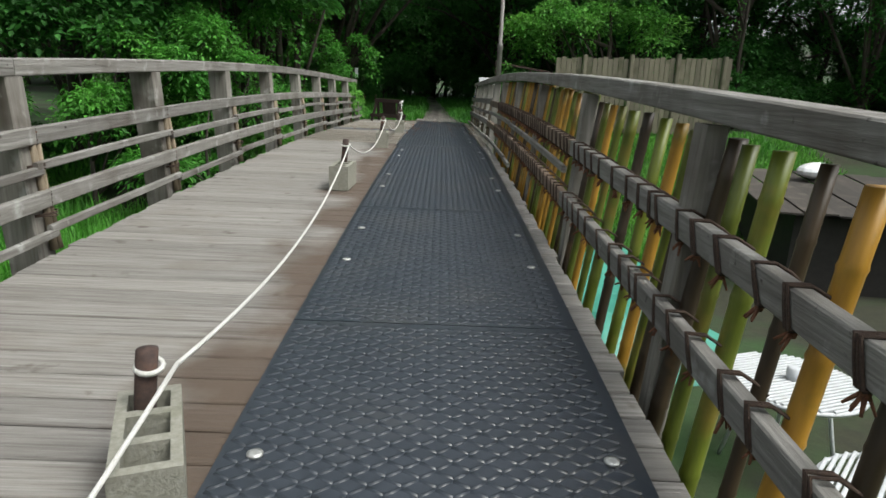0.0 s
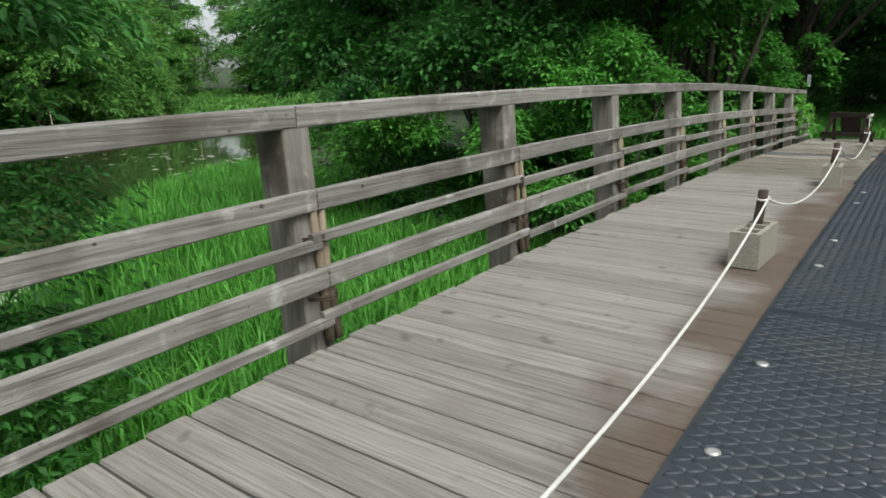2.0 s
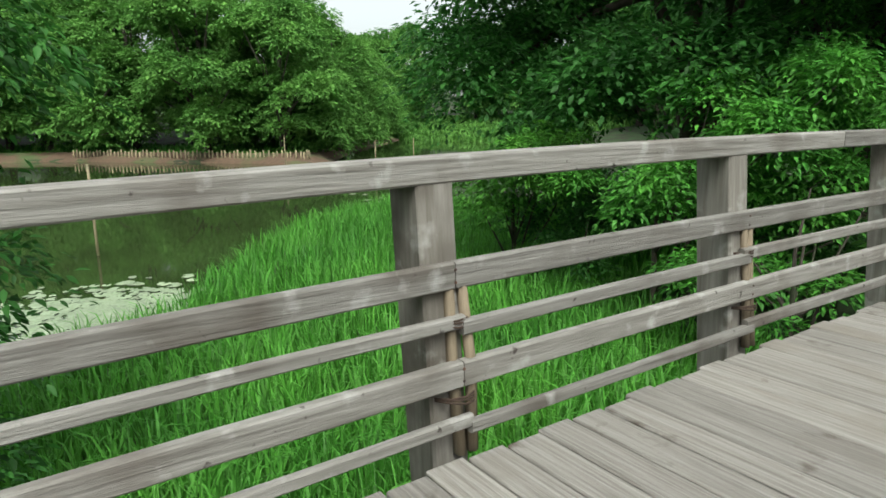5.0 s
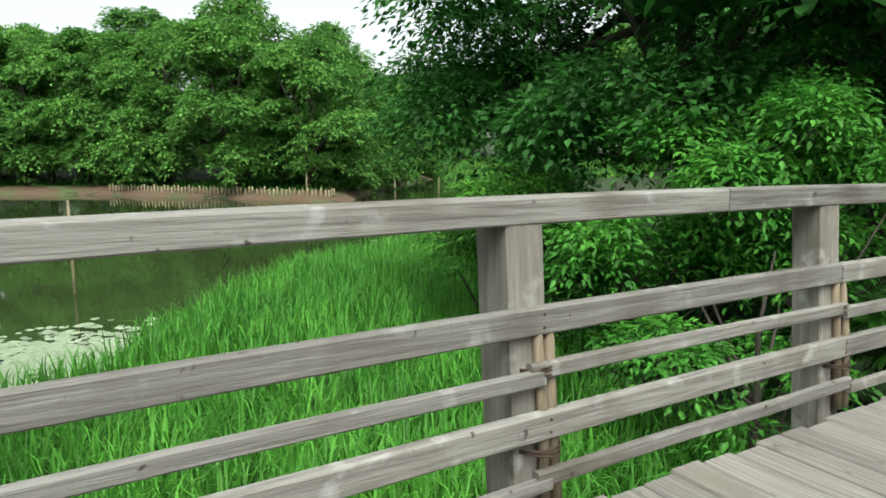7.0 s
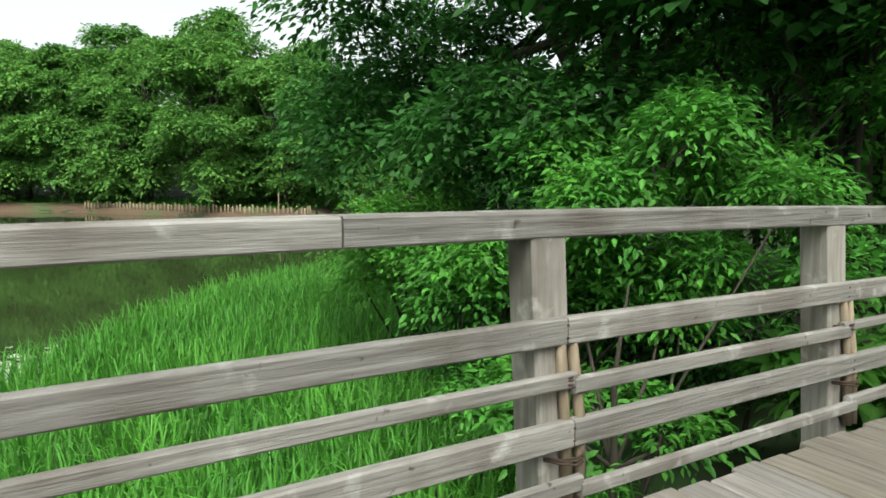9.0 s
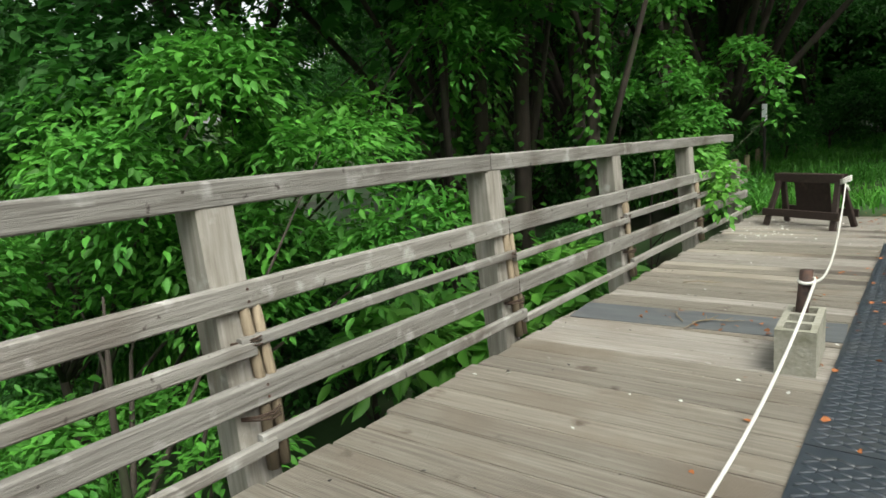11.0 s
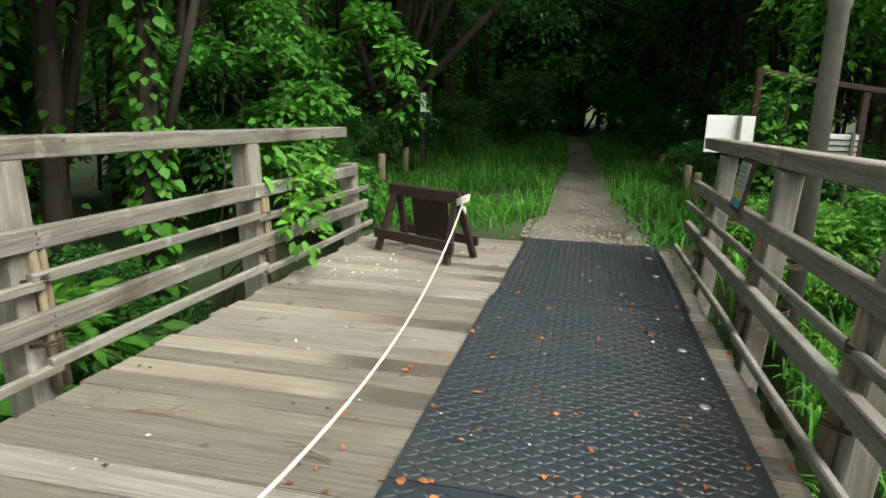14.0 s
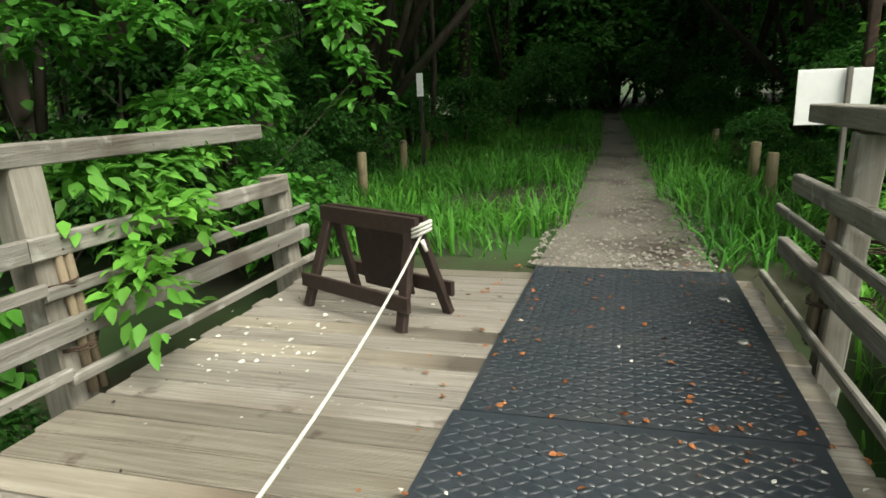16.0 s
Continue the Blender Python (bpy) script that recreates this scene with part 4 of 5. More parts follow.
t = thing("plank_fence", "weathered grey board fence with pointed posts on the far bank", "fence", (0, 0, 0))
for k in range(34):
    x = 2.75 + k * .125
    z = .42 + .01 * math.sin(k * 1.7)
    bm = bmesh.new()
    hh = 1.11 + .004 * k + .02 * math.sin(k * 2.3)
    if k % 9 == 5:
        beam(bm, (x, 15.97, z - .6), (x, 15.97, z + hh + .08), .1, .1, .02)
    else:
        beam(bm, (x, 16, z - .6), (x, 16, z + hh), .115, .02, .004)
    part("board", bm, M["fence"], t)
for z in (.7, 1.2):
    bm = bmesh.new()
    beam(bm, (2.7, 16.05, z), (7.0, 16.05, z), .04, .08)
    part("rail", bm, M["fence"], t)

# ---- pond things ----
for k in range(62):
    y = 8.5 + 14.0 * k / 61
    x = float(far_shore(y)) - 1.0 + .15 * math.sin(k * 2.1)
    t = thing("shore_stake", "short pale wooden stake standing at the far shore", "stake", (x, y, -1.7), 0, "stakes along the far shore")
    bm = bmesh.new()
    tube(bm, [(0, 0, -.2), (.02 * math.sin(k), 0, .72 + .09 * math.sin(k * 1.9))], [.08, .07], 8)
    part("stake", bm, M["stake"], t)
for x, y, h in ((-17.4, 5.07, 1.25), (-40.5, 18.3, 1.3), (-34.5, 21.6, 1.0), (-44, 30, .8)):
    t = thing("pond_pole", "thin pale pole standing in the pond water", "pole", (x, y, -2.6), 0, "poles in the pond")
    bm = bmesh.new()
    tube(bm, [(0, 0, 0), (.01, 0, .7 + h + .9)], [.035, .03], 8)
    part("pole", bm, M["stake"], t)
rng = np.random.default_rng(21)
v, f = [], []
spots = [(rng.normal(-12.0, 1.0), rng.normal(4.4, 1.0), rng.uniform(.06, .2)) for k in range(620)] + [(rng.normal(-26, 4), rng.normal(19, 2.2), rng.uniform(.1, .22)) for k in range(90)]
for x, y, r in spots:
    b = len(v)
    v.append((x, y, WATER + .012))
    a0 = rng.uniform(0, 6)
    for k in range(8):
        a = a0 + k * .76
        v.append((x + r * math.cos(a), y + r * math.sin(a) * .8, WATER + .01 + .006 * (k % 2)))
    f += [(b, b + 1 + k, b + 2 + k) for k in range(7)]
ob = part("lily_pads", fast_mesh("lily_pads", v, f), M["lily"], None, "pale green lily pads floating on the pond", "stuff")
ob["category"] = "lily pads"


# ---- plants ----
def blades(name, label, spots, height, seed, mat="reed", width=.014, lean=.35):
    """Bent grass blades at the spots (n, 2)."""
    rng = np.random.default_rng(seed)
    n = len(spots)
    x, y = spots[:, 0], spots[:, 1]
    base = np.stack([x, y, ground_z(x, y) - .02], 1)
    a = rng.uniform(0, 2 * math.pi, n)
    way = np.stack([np.cos(a), np.sin(a), np.zeros(n)], 1)
    side = np.stack([-np.sin(a), np.cos(a), np.zeros(n)], 1)
    h = (height * rng.uniform(.55, 1.15, n))[:, None]
    bend = (rng.uniform(.05, lean * 1.6, n))[:, None]
    w = (width * rng.uniform(.6, 1.4, n))[:, None]
    rows = []
    for s, k in ((0, 1.0), (.45, .9), (.8, .55)):
        c = base + np.array([0, 0, 1]) * h * (s - .25 * bend * s * s) + way * h * bend * s * s
        rows += [c - side * w * k, c + side * w * k]
    tip = base + np.array([0, 0, 1]) * h * (1 - .5 * bend) + way * h * bend * 1.25
    v = np.stack(rows + [tip], 1)
    f = np.array([(0, 1, 3), (0, 3, 2), (2, 3, 5), (2, 5, 4), (4, 5, 6)])
    faces = (np.arange(n)[:, None, None] * 7 + f[None]).reshape(-1, 3)
    ob = part(name, fast_mesh(name, v.reshape(-1, 3), faces), M[mat], None, label, "stuff")
    ob["category"] = "grass"


rng = np.random.default_rng(31)
p = np.stack([rng.uniform(-19, -2.35, 150000), rng.uniform(-4, 15.5, 150000)], 1)
shore = np.interp(p[:, 1], SHORE_Y, SHORE_X)
edge = p[:, 0] - shore
keep = (edge > -.1) & (rng.uniform(0, 1, len(p)) < .45 + .5 * smooth(-9, -4, p[:, 0])) & ~((p[:, 1] > 10.2) & (p[:, 0] > -6.5))
blades("reeds", "tall bright green reeds growing between the bridge and the pond", p[keep], .72, 32, "reed", .012)
p = np.stack([rng.uniform(-5.5, 5.0, 60000), rng.uniform(16.6, 34, 60000)], 1)
mid = np.interp(p[:, 1], [r[0] for r in path_rows], [(r[1] + r[2]) / 2 for r in path_rows])
half = np.interp(p[:, 1], [r[0] for r in path_rows], [(r[2] - r[1]) / 2 for r in path_rows])
d = np.abs(p[:, 0] - mid) - half
keep = (d > rng.uniform(-.08, .15, len(p))) & (rng.uniform(0, 1, len(p)) < 1.2 - .03 * (p[:, 1] - 16))
keep &= np.sin(p[:, 0] * 2.3 + 1.5 * np.sin(p[:, 1] * 1.1)) + np.sin(p[:, 1] * 2.9) > rng.uniform(-1.9, .2, len(p))
blades("verge_grass", "fresh green grass on both verges of the footpath", p[keep], .34, 33, "leaf_bright", .009, 1.0)
p = np.stack([rng.uniform(1.0, 9, 22000), rng.uniform(9.5, 16.5, 22000)], 1)
blades("bank_grass", "bright green grass on the bank beyond the bamboo railing", p, .3, 34, "leaf_pale", .012, .6)
p = np.stack([rng.uniform(0, 1, 26000), rng.uniform(-40, 70, 26000)], 1)
p[:, 0] = far_shore(p[:, 1]) - 3.2 - 9 * p[:, 0]
blades("far_grass", "low green grass on the far shore", p, .75, 35, "leaf_bright", .05, .4)

p = np.stack([rng.uniform(-150, -62, 26000), rng.uniform(58, 92, 26000)], 1)
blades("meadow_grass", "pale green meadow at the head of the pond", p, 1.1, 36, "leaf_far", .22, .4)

n = 1500
y = 16.45 + 6 * rng.uniform(0, 1, n) ** 2
x = np.interp(y, [r[0] for r in path_rows], [(r[1] + r[2]) / 2 for r in path_rows]) + rng.uniform(-.6, .6, n)
v, f = [], []
for a, b in zip(x, y):
    r = rng.uniform(.006, .018)
    z = float(ground_z(np.array(a), np.array(b))) + .03
    k = len(v)
    v += [(a - r, b - r * .7, z), (a + r, b - r, z), (a + r * .8, b + r, z), (a - r, b + r * .8, z), (a + r * .1, b, z + r * 1.0)]
    f += [(k, k + 1, k + 4), (k + 1, k + 2, k + 4), (k + 2, k + 3, k + 4), (k + 3, k, k + 4)]
ob = part("gravel_stones", fast_mesh("gravel_stones", v, f), M["stone"], None, "pale crushed stones at the start of the path", "stuff")
ob["category"] = "gravel"


def gz(x, y):
    return float(ground_z(np.array(float(x)), np.array(float(y))))


# the tree beside the railing at the start
tree("waterside_tree", "leafy green tree growing from the reeds close to the railing", (-5.6, 2.0, gz(-5.6, 2)), 6.5,
     [(0, 0, 4.6, 1.6, 1.9, 1.2), (.5, .4, 3.2, 1.5, 1.6, .8), (.6, .5, 1.9, 1.15, 1.2, .7), (.9, .3, .9, 1.0, 1.1, .6), (-.6, -1.0, 2.6, 1.2, 1.3, .9), (.2, 1.0, 3.8, 1.0, .9, .5)],
     36000, .085, "leaf", 41, .11, .3, 26, .42, True, 6, droop=.5)
tree("low_shrub", "bright leafy shrub among the reeds beside the railing", (-4.6, .2, gz(-4.6, .2)), 1.8, [(0, 0, 1.0, 1.1, 1.3, .8), (.3, -1.3, .8, .9, 1.1, .7)], 13000, .08, "leaf_bright", 43, .04, .24, 22, .42, True, 2, droop=.5)

# the large overhanging tree beyond the reeds
r = np.random.default_rng(440)
tree("overhanging_tree", "large dark green tree with branches low over the reeds", (-7.6, 13.6, gz(-7.6, 13.6)), 9.5,
     lobes([(-2.2, -2.6, 3.0, 1.8, 1.6, .5), (-.6, -2.2, 4.6, 2.6, 1.8, .5), (-1.2, -1.6, 6.0, 2.3, 2.0, .6), (.6, -1.6, 7.4, 2.6, 2.4, .7), (2.0, -2.4, 4.4, 2.0, 1.6, .5), (1.0, -2.4, 2.7, 1.8, 1.4, .6), (-2.9, -1.8, 3.9, 1.5, 1.6, .5), (1.6, -.6, 6.4, 2.4, 2.2, .6), (1.0, 0, 8.8, 2.4, 2.4, .8)], 92, .74, r),
     62000, .14, "leaf", 44, .2, .55, 40, .5, False, 16, droop=.35)
tree("understory_bush", "bright green bush hanging below the dark tree behind the railing", (-5.6, 10.2, gz(-5.6, 10.2)), 2.6,
     lobes([(0, 0, 2.0, 1.3, 1.0, .5), (1.2, .8, 3.0, 1.1, 1.0, .5), (1.9, 1.6, 2.4, 1.2, 1.3, .6), (1.6, 2.6, 3.9, 1.2, 1.3, .5)], 26, .42, r), 17000, .09, "leaf_bright", 45, .05, .28, 20, .42, True, 12, droop=.5)
tree("broadleaf_tree", "tree with large broad drooping leaves overhanging the railing", (-4.6, 14.8, gz(-4.6, 14.8)), 6.5,
     [(.9, -1.6, 3.2, 1.4, 1.5, .55), (.6, -3.2, 3.5, 1.2, 1.2, .45), (.4, -.4, 4.4, 1.9, 1.9, .8), (-.6, -3.4, 3.9, 1.6, 1.2, .4)],
     4600, .21, "leaf", 46, .12, .42, 11, .72, True, 4, 500, droop=.4)
tree("bank_bush", "fresh green bush behind the lower rails of the bridge railing", (-3.5, 9.6, gz(-3.5, 9.6)), 2.2,
     lobes([(-.3, 0, 1.1, .7, .8, .4), (-1.1, .7, 1.9, .9, 1.0, .5), (-.3, 1.2, 2.6, .9, 1.0, .5)], 16, .38, r), 10000, .085, "leaf_bright", 47, .04, .24, 20, .42, True, 8, droop=.5)
tree("reed_tree", "loose yellow-green bush growing among the reeds by the water", (-9.3, 11.0, gz(-9.3, 11.0)), 2.6,
     lobes([(0, 0, 1.6, 1.3, 1.0, .6), (1.2, -.4, 2.2, 1.2, .9, .5)], 16, .45, r), 9000, .11, "leaf_pale", 470, .05, .3, 20, .42, False, 8, droop=.5)
tree("creeper_branch", "bright leafy branch hanging over the end of the railing", (-2.62, 14.75, -.5), 1.5,
     [(.42, .1, 1.22, .2, .42, .08), (.62, .1, .98, .14, .3, .14), (.72, -.15, .84, .12, .2, .12), (.3, .5, 1.2, .24, .34, .14)], 1100, .085, "leaf_pale", 48, .014, .13, 12, .5, True, 4, droop=.9)
tree("broad_herb", "low plant with broad pointed leaves growing below the bridge", (-2.9, 12.4, -1.2), .9,
     [(0, 0, .7, .5, .8, .3), (-.1, 1.0, .9, .5, .6, .3), (-.4, -.8, .8, .4, .5, .3)], 1300, .22, "leaf_pale", 49, .015, .3, 9, .38, True, 3, droop=.3)
tree("railing_ivy", "climbing leafy vine covering the end of the wooden railing", (-2.65, 16.4, -.4), 1.6,
     lobes([(0, 0, 1.0, .4, .7, .6), (-.3, -.3, 1.7, .6, .8, .5), (.1, .5, .4, .5, .6, .4)], 16, .22, r), 5000, .085, "leaf_bright", 50, .02, .16, 16, .6, True, 6, droop=.6)
tree("arching_vine", "long leafy vine arching out of the dark wood over the railing", (-2.9, 16.6, -.3), 2.6,
     [(.1, 0, 1.4, .22, .3, .12), (.2, .1, 1.85, .3, .25, .12), (.75, .1, 2.1, .2, .2, .1), (1.02, .0, 1.75, .12, .15, .22), (1.1, -.05, 1.35, .12, .12, .2), (-.4, .1, 2.3, .5, .3, .12), (-.2, 0, 2.8, .6, .3, .12)], 2400, .1, "leaf_bright", 501, .016, .16, 12, .55, True, 7, droop=.8)

# ivy-covered trunks close behind the railing
r = np.random.default_rng(55)
for x, y, w, ivy, k in ((-4.3, 15.1, .11, 150, 0), (-3.95, 16.0, .09, 100, 1), (-3.35, 15.0, .085, 900, 2), (-5.2, 14.6, .17, 1200, 3), (-4.0, 13.2, .07, 500, 4), (-5.0, 16.8, .12, 700, 5), (-3.5, 18.2, .13, 700, 6)):
    tree("ivy_trunk", "brown bark trunk wrapped in climbing ivy behind the railing" if ivy > 200 else "bare brown bark trunk standing behind the railing", (x, y, gz(x, y)), 7.5,
         lobes([(0, 0, 6.0, 1.3, 1.3, .9), (.3, .2, 4.6, 1.2, 1.1, .5)], 9, .5, r), 2200, .11, "leaf", 550 + k, w, .4, 20, .5, False, 5, ivy, (r.uniform(-.4, .4), r.uniform(-.4, .4)), "trunks behind the railing", droop=.4)

# bushes below and behind the left railing
r = np.random.default_rng(510)
base = tree("hedge_bush", "dense dark green undergrowth bush behind the bridge railing", (-3.6, 16.5, gz(-3.6, 16.5)), 1.5,
            lobes([(0, 0, .7, .9, 1.0, .5), (.2, .3, 1.3, .7, .8, .3)], 16, .32, r), 7500, .09, "leaf", 51, .04, .26, 20, .5, False, 5, group="undergrowth bushes", droop=.5)
base_dark = base
for x, y, s, a in ((-4.3, 12.2, .8, 40), (-3.0, 14.2, .5, 100), (-3.1, 12.2, .4, 20), (-5.6, 12.0, 1.1, 200), (-3.3, 13.2, .5, 10), (-4.6, 18.0, .9, 300), (-6.2, 16.5, 1.1, 60), (-4.0, 20.5, .9, 90), (-4.8, 24, 1.1, 150), (-5.6, 28, 1.3, 20), (-4.4, 32, 1.3, 220), (-3.4, 22.6, .6, 33), (-2.9, 17.8, .45, 140),
                   (2.6, 19.6, .8, 75), (2.8, 22.5, 1.0, 160), (3.2, 27, 1.2, 250), (2.6, 32, 1.3, 10), (5.2, 19.5, 1.0, 120), (7.5, 18.5, 1.1, 30), (-7.4, 10.9, .9, 10), (-9.4, 12.6, 1.2, 70), (-12, 15, 1.5, 180), (-16, 17.5, 1.8, 240)):
    copy_thing(base, pose(x, y, gz(x, y), 0, 0, a) @ Matrix.Scale(s, 4))
base = tree("bright_bush", "bright yellow-green leafy bush beside the bamboo railing", (2.2, 15.6, gz(2.2, 15.6)), .8,
            lobes([(0, 0, .45, .7, .8, .28), (.2, .2, .75, .5, .6, .2)], 14, .24, r), 6000, .075, "leaf_pale", 52, .03, .2, 18, .45, False, 4, group="bright bushes by the bamboo railing", droop=.5)
for x, y, s, a in ((2.6, 14.9, .7, 10), (2.1, 14.2, .6, 310), (1.7, 13.3, .6, 40), (2.5, 13.6, .6, 100), (1.6, 12.2, .6, 150), (2.4, 12.0, .6, 220), (1.55, 16.5, .6, 20), (1.5, 15.6, .45, 200)):
    copy_thing(base, pose(x, y, gz(x, y), 0, 0, a) @ Matrix.Scale(s, 4))
tree("frame_vine", "bright yellow-green vine climbing the rusty frame", (1.58, 17.1, gz(1.58, 17.1)), 1.7,
     [(0, -.05, 1.4, .12, .08, .3), (-.05, -.05, .9, .16, .08, .3), (-.15, 0, .4, .2, .12, .3)], 420, .085, "leaf_pale", 53, .02, .08, 8, .7, True, 2)
tree("roadside_tree", "tree with fresh layered foliage hanging over the rusty frame", (4.6, 18.6, gz(4.6, 18.6)), 4.6,
     lobes([(-2.0, -.8, 2.3, .9, .7, .35), (-1.3, -.8, 2.7, 1.0, .8, .4), (-.4, -.4, 3.4, 1.4, 1.0, .5), (.6, 0, 2.6, 1.2, 1.0, .5)], 26, .42, r), 11000, .11, "leaf_pale", 54, .1, .34, 24, .5, False, 10, droop=.4)

# the wood at the end of the bridge
kinds = []
for k in range(3):
    r = np.random.default_rng(60 + k)
    kinds.append(tree("woodland_tree", "tall dark woodland tree with ivy on its trunk" if k else "tall dark woodland tree with a wide leafy crown", ((-4.6, 17.6), (-6.5, 20.5), (4.4, 22.5))[k] + (-.3,), 10.5,
                      lobes(ball_blobs(r, 4, 2.2, 3.4, 5.0, 1.5) + ball_blobs(r, 7, 2.4, 5.5, 10.0, 1.9), 44, .7, r), 13000, .17, "leaf", 60 + k, .15, .55, 36, .5, False, 12, 900, (r.uniform(-.5, .5), r.uniform(-.5, .5)), "woodland trees", droop=.35))
r = np.random.default_rng(70)
spots = [(-3.9, 21.5), (-5.2, 24.5), (-3.6, 27), (-6.8, 17.2), (-9.0, 18.5), (-8.2, 22.5), (-3.4, 31), (-6.0, 31), (-2.9, 35.5), (-.9, 39), (-10.5, 26), (-9.5, 31), (-14, 24.5), (-18, 28), (-5.5, 37), (-1.5, 42), (1.5, 39),
         (2.7, 24.2), (2.4, 28.5), (4.6, 26.0), (2.2, 33), (5.0, 31), (3.8, 36), (6.5, 22.5), (8.8, 20.5), (7.8, 27.5), (11.0, 24), (11.5, 31), (12.5, 19.5), (15.5, 22), (17.0, 17.0), (20, 12), (15, 27), (19, 22), (22, 17), (-21, 33), (-26, 36)]
for k, (x, y) in enumerate(spots):
    copy_thing(kinds[k % 3], pose(x, y, gz(x, y) - .1, 0, 0, r.uniform(0, 360)) @ Matrix.Scale(r.uniform(.85, 1.15), 4))

for k in range(30):
    x, y = -11 + k * .8, 37 + 2.5 * (k % 4)
    copy_thing(base_dark, pose(x, y, gz(x, y) - .2, 0, 0, 40 * k) @ Matrix.Scale(3.4 + .5 * (k % 2), 4))
for x, y, s in ((-2.9, 24, .8), (-2.4, 27, .9), (-2.5, 30.5, 1.2), (-1.9, 34, 1.3), (-.4, 36.5, 1.6), (-.7, 40, 2.4), (-1.0, 44, 3.4), (.8, 43, 3.2), (1.6, 20.6, .5), (1.7, 25, .7), (1.3, 29, .9), (1.2, 33, 1.2), (-3.8, 19.3, .6), (-3.3, 20.3, .4), (1.9, 18.3, .5), (2.3, 17.6, .5)):
    copy_thing(base_dark, pose(x, y, gz(x, y) - .1, 0, 0, 90 * y) @ Matrix.Scale(s, 4))
for k in range(20):
    x, y = 9 + k * 1.3, 20 + 1.6 * (k % 3)
    copy_thing(base_dark, pose(x, y, gz(x, y) - .4, 0, 0, 70 * k) @ Matrix.Scale(1.7, 4))

# the canopy that closes over the path
r = np.random.default_rng(77)
tree("canopy_tree", "dark leafy tree whose branches close over the footpath", (-3.5, 21.4, gz(-3.5, 21.4)), 8.5,
     lobes([(1.5, -2.5, 6.2, 2.2, 2.0, .6), (3.4, -1.8, 5.6, 2.0, 2.0, .6), (4.8, .4, 5.8, 2.0, 2.2, .6), (2.0, 1.2, 5.4, 2.2, 2.2, .6), (0, -2.8, 7.2, 2.0, 2.0, .7), (3.0, -4.2, 7.6, 2.2, 2.0, .6)], 60, .8, r),
     15000, .17, "leaf", 78, .16, .6, 36, .5, False, 12, 700, droop=.35)
tree("canopy_tree", "tall dark leafy tree leaning its crown over the footpath", (2.9, 25.4, gz(2.9, 25.4)), 8.0,
     lobes([(-1.5, 1.0, 5.0, 2.4, 2.2, .6), (-3.4, 1.5, 4.8, 2.2, 2.4, .6), (-2.6, 4.8, 4.4, 2.6, 2.4, .6), (-4.6, 5.4, 4.6, 2.2, 2.4, .6), (-2.4, -1.6, 6.4, 2.2, 2.0, .6)], 50, .8, r),
     12000, .17, "leaf", 79, .15, .6, 36, .5, False, 12, 500, droop=.35)

# slender bare stems in the wood
stem = thing("sapling", "thin bare dark sapling stem standing in the wood", "tree", (-3.3, 23.2, gz(-3.3, 23.2)), 0, "saplings in the wood")
bm = bmesh.new()
tube(bm, [(0, 0, -.2), (.1, .05, 1.5), (.05, .15, 3.2), (.3, .1, 5.5)], [.05, .042, .035, .02], 7)
tube(bm, [(.08, .1, 2.2), (.5, .2, 3.2), (.8, .1, 4.4)], [.025, .02, .01], 6)
part("stem", bm, M["bark"], stem)
for k in range(34):
    side = -1 if k % 2 else 1
    x, y = side * r.uniform(2.2, 9) + (-.8 if side < 0 else 0), r.uniform(19, 38)
    copy_thing(stem, pose(x, y, gz(x, y), r.uniform(-6, 6), r.uniform(-6, 6), r.uniform(0, 360)) @ Matrix.Scale(r.uniform(.8, 1.5), 4))

# the far shore's wood
for k in range(9):
    x, y = 8.5 + k * 2.2, 23 + 2 * (k % 2)
    copy_thing(kinds[k % 3], pose(x, y, gz(x, y) - 1.6, 0, 0, 70 * k) @ Matrix.Scale(.8, 4))
kinds = []
for k in range(3):
    r = np.random.default_rng(80 + k)
    big = [(0, 0, 9.0, 4.0, 4.2, 3.4), (1.8, -1.5, 5.2, 3.4, 3.6, 2.6), (1.6, 2.2, 5.6, 3.2, 3.4, 2.6), (2.6, .4, 2.6, 2.8, 4.0, 1.6), (-1, 0, 11.2, 2.4, 2.6, 2.0)]
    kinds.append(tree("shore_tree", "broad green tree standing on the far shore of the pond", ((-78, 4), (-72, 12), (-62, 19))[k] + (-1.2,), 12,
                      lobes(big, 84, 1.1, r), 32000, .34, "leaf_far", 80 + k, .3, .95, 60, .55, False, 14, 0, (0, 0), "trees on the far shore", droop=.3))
r = np.random.default_rng(90)
spots = []
for y in np.arange(-46, 21, 5.4):
    spots.append((float(far_shore(y)) - 9 + r.uniform(-1, 1), y + r.uniform(-1, 1), r.uniform(1.1, 1.25)))
    spots.append((float(far_shore(y)) - 18 + r.uniform(-2, 2), y + r.uniform(-2, 2), r.uniform(1.2, 1.4)))
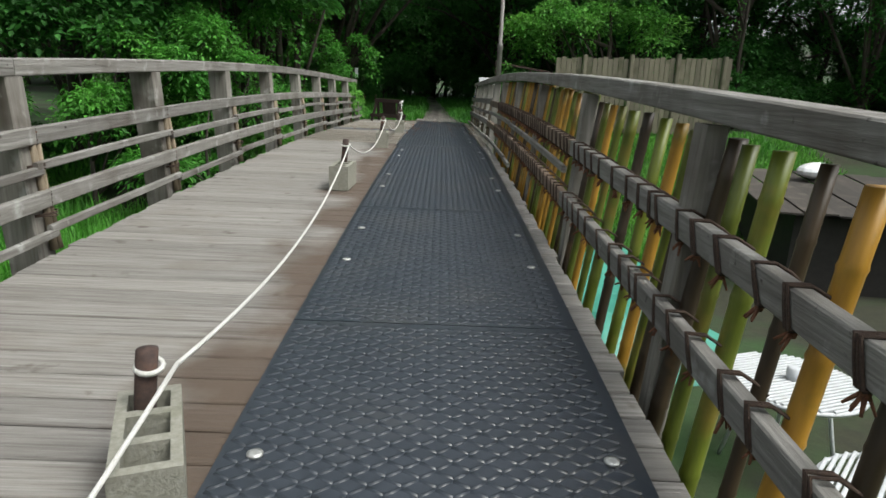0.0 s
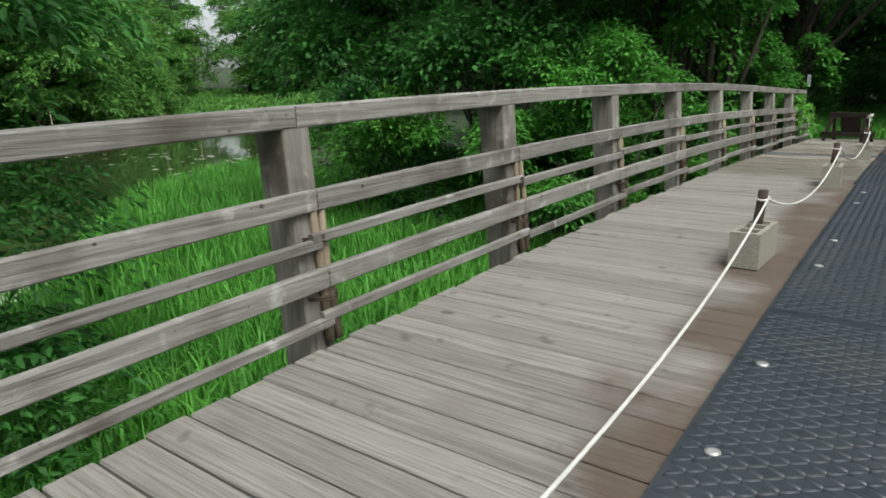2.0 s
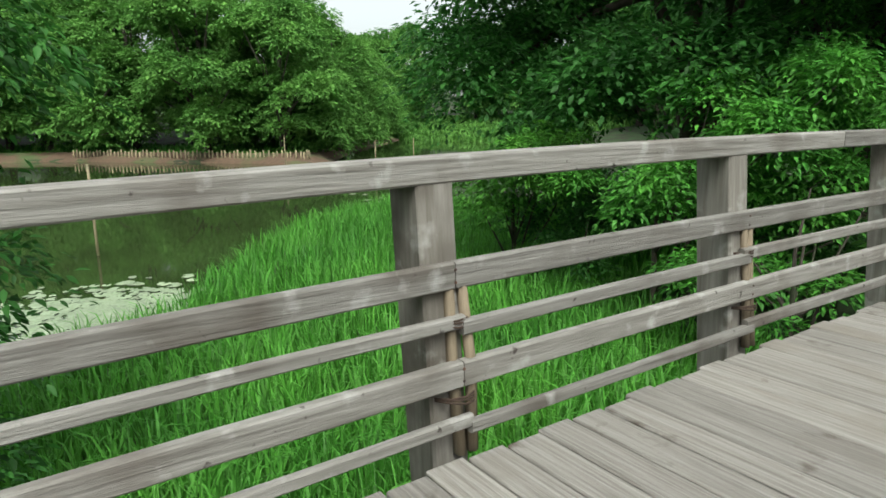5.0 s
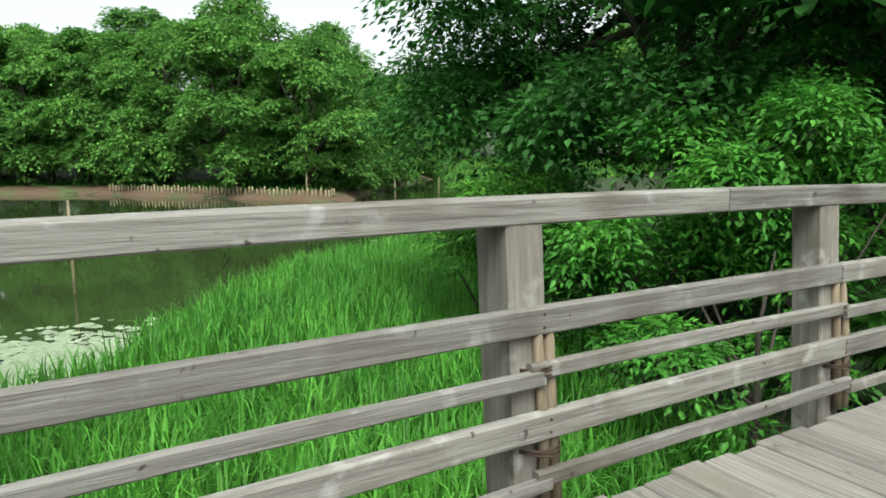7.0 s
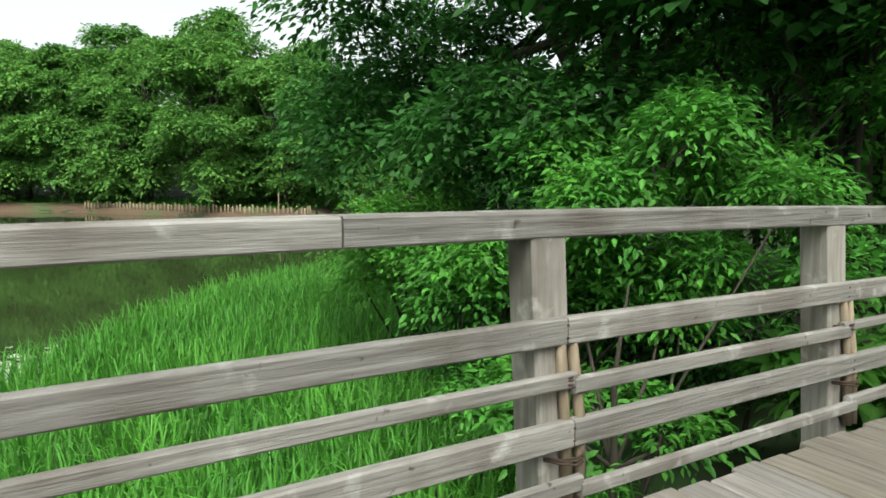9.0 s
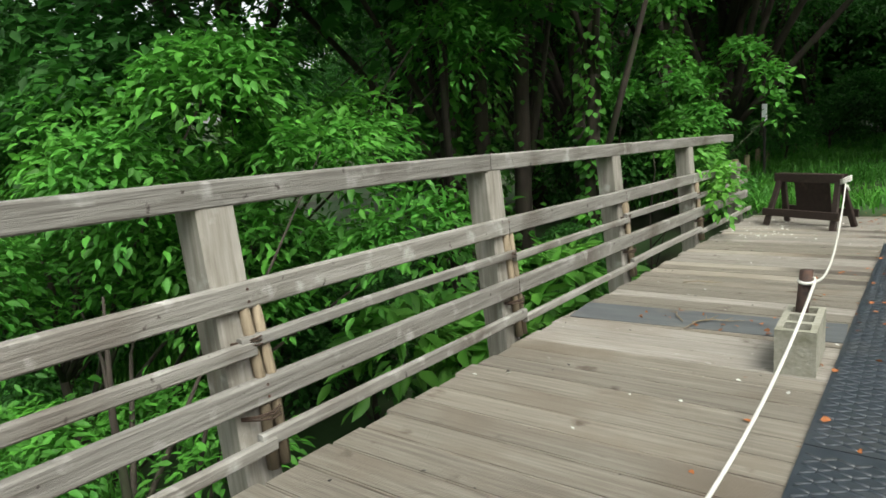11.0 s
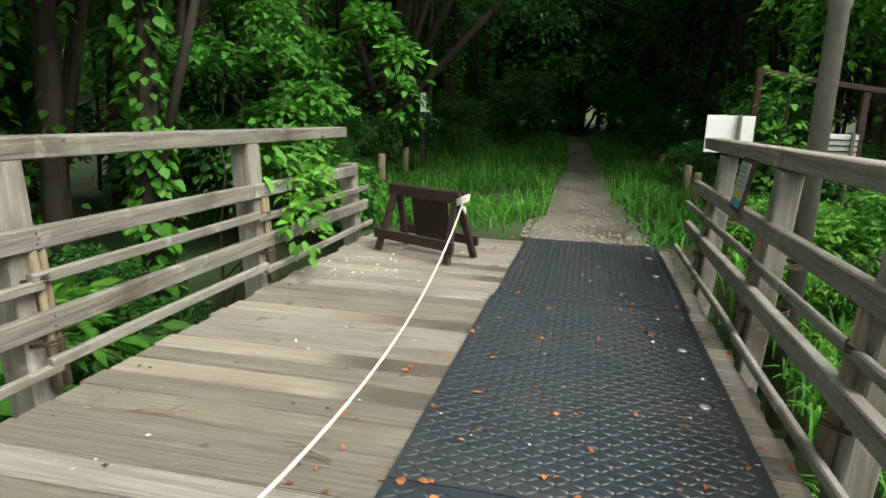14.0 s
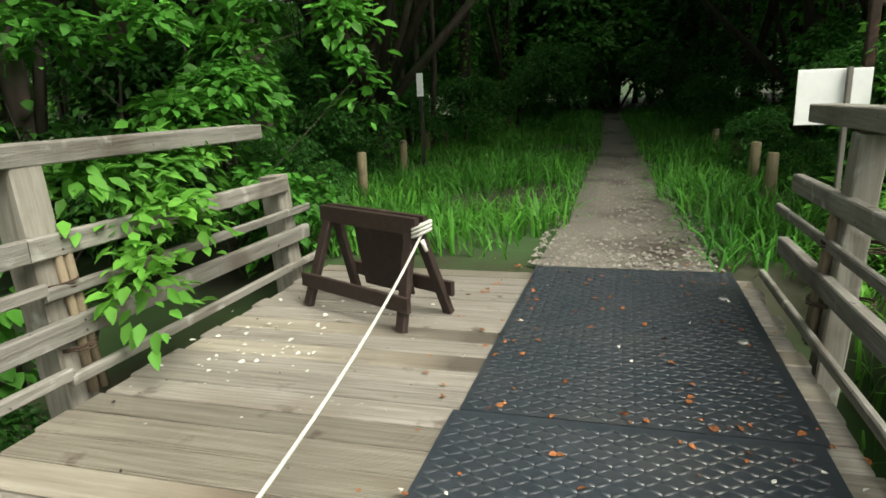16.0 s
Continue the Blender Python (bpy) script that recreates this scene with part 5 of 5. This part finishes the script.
for x, y, s in ((-52, 22.5, .95), (-57, 25, 1.05), (-61, 31, .95), (-68, 35, .95), (-76, 39, 1.05), (-64, 28, 1.2), (-72, 30, 1.1), (-86, 46, 1.15), (-97, 53, 1.2), (-108, 62, 1.3), (-124, 72, 1.6), (-136, 86, 1.7), (-118, 92, 1.6), (-108, 84, 1.3), (-104, 94, 1.6), (-94, 84, 1.5), (-92, 96, 1.8), (-82, 90, 1.7), (-70, 80, 1.5), (-60, 76, 1.4), (-50, 70, 1.3), (-40, 64, 1.2), (-32, 58, 1.1), (-24, 50, 1.0), (-16, 44, 1), (-84, 104, 1.9), (-70, 96, 1.8), (-56, 88, 1.6)):
    spots.append((x, y, s))
for k, (x, y, s) in enumerate(spots):
    copy_thing(kinds[k % 3], pose(x, y, gz(x, y) - .3, 0, 0, r.uniform(-60, 60)) @ Matrix.Scale(s, 4))
r = np.random.default_rng(91)
for k in range(16):
    x, y = 24 + r.uniform(-3, 10), -20 + k * 3.0
    copy_thing(kinds[k % 3], pose(x, y, gz(x, y) - .3, 0, 0, r.uniform(0, 360)) @ Matrix.Scale(.8, 4))
for k in range(8):
    x, y = -24 + k * 6, -18 + r.uniform(-4, 3)
    if abs(x) > 2:
        copy_thing(kinds[k % 3], pose(x, y, gz(x, y) - .3, 0, 0, r.uniform(0, 360)) @ Matrix.Scale(.8, 4))

# ---- planks of the deck ----
plank_meshes = {}


def plank_mesh(kind, k):
    key = (kind, k)
    if key not in plank_meshes:
        bm = bmesh.new()
        beam(bm, (-1.968 + .012 * (k - 1), 0, -.02), (RIGHT + .06 + .015 * (k % 2), 0, -.02), .1425, .04, .005)
        me = bpy.data.meshes.new("plank")
        bmesh.ops.recalc_face_normals(bm, faces=bm.faces)
        bm.to_mesh(me)
        bm.free()
        me.materials.append(M[kind])
        plank_meshes[key] = me
    return plank_meshes[key]


r = np.random.default_rng(99)
n = int((Y1 - Y0) / .151)
for i in range(n):
    y = Y0 + .151 * (i + .5)
    kind = "plank_ribbed" if (y < 1.6 or 3.3 < y < 3.9 or 8.8 < y < 11 or 12.2 < y < 13.3 or y % 2.3 < .5) else "plank"
    if 1.0 < y < 8.8:
        kind = "plank_stained"
    if min(abs(y - q) for q in (12.95, 13.25, 13.85, 14.85, 15.1)) < .08:
        kind = "plank_wet"
    ob = new("plank", plank_mesh(kind, i % 3))
    ob.parent = deck
    ob.matrix_world = pose(r.uniform(-.008, .008), y, deck_z(y) + r.uniform(-.002, .001), -math.degrees(.007 * (min(y, 11) - 7)), 0, 0)
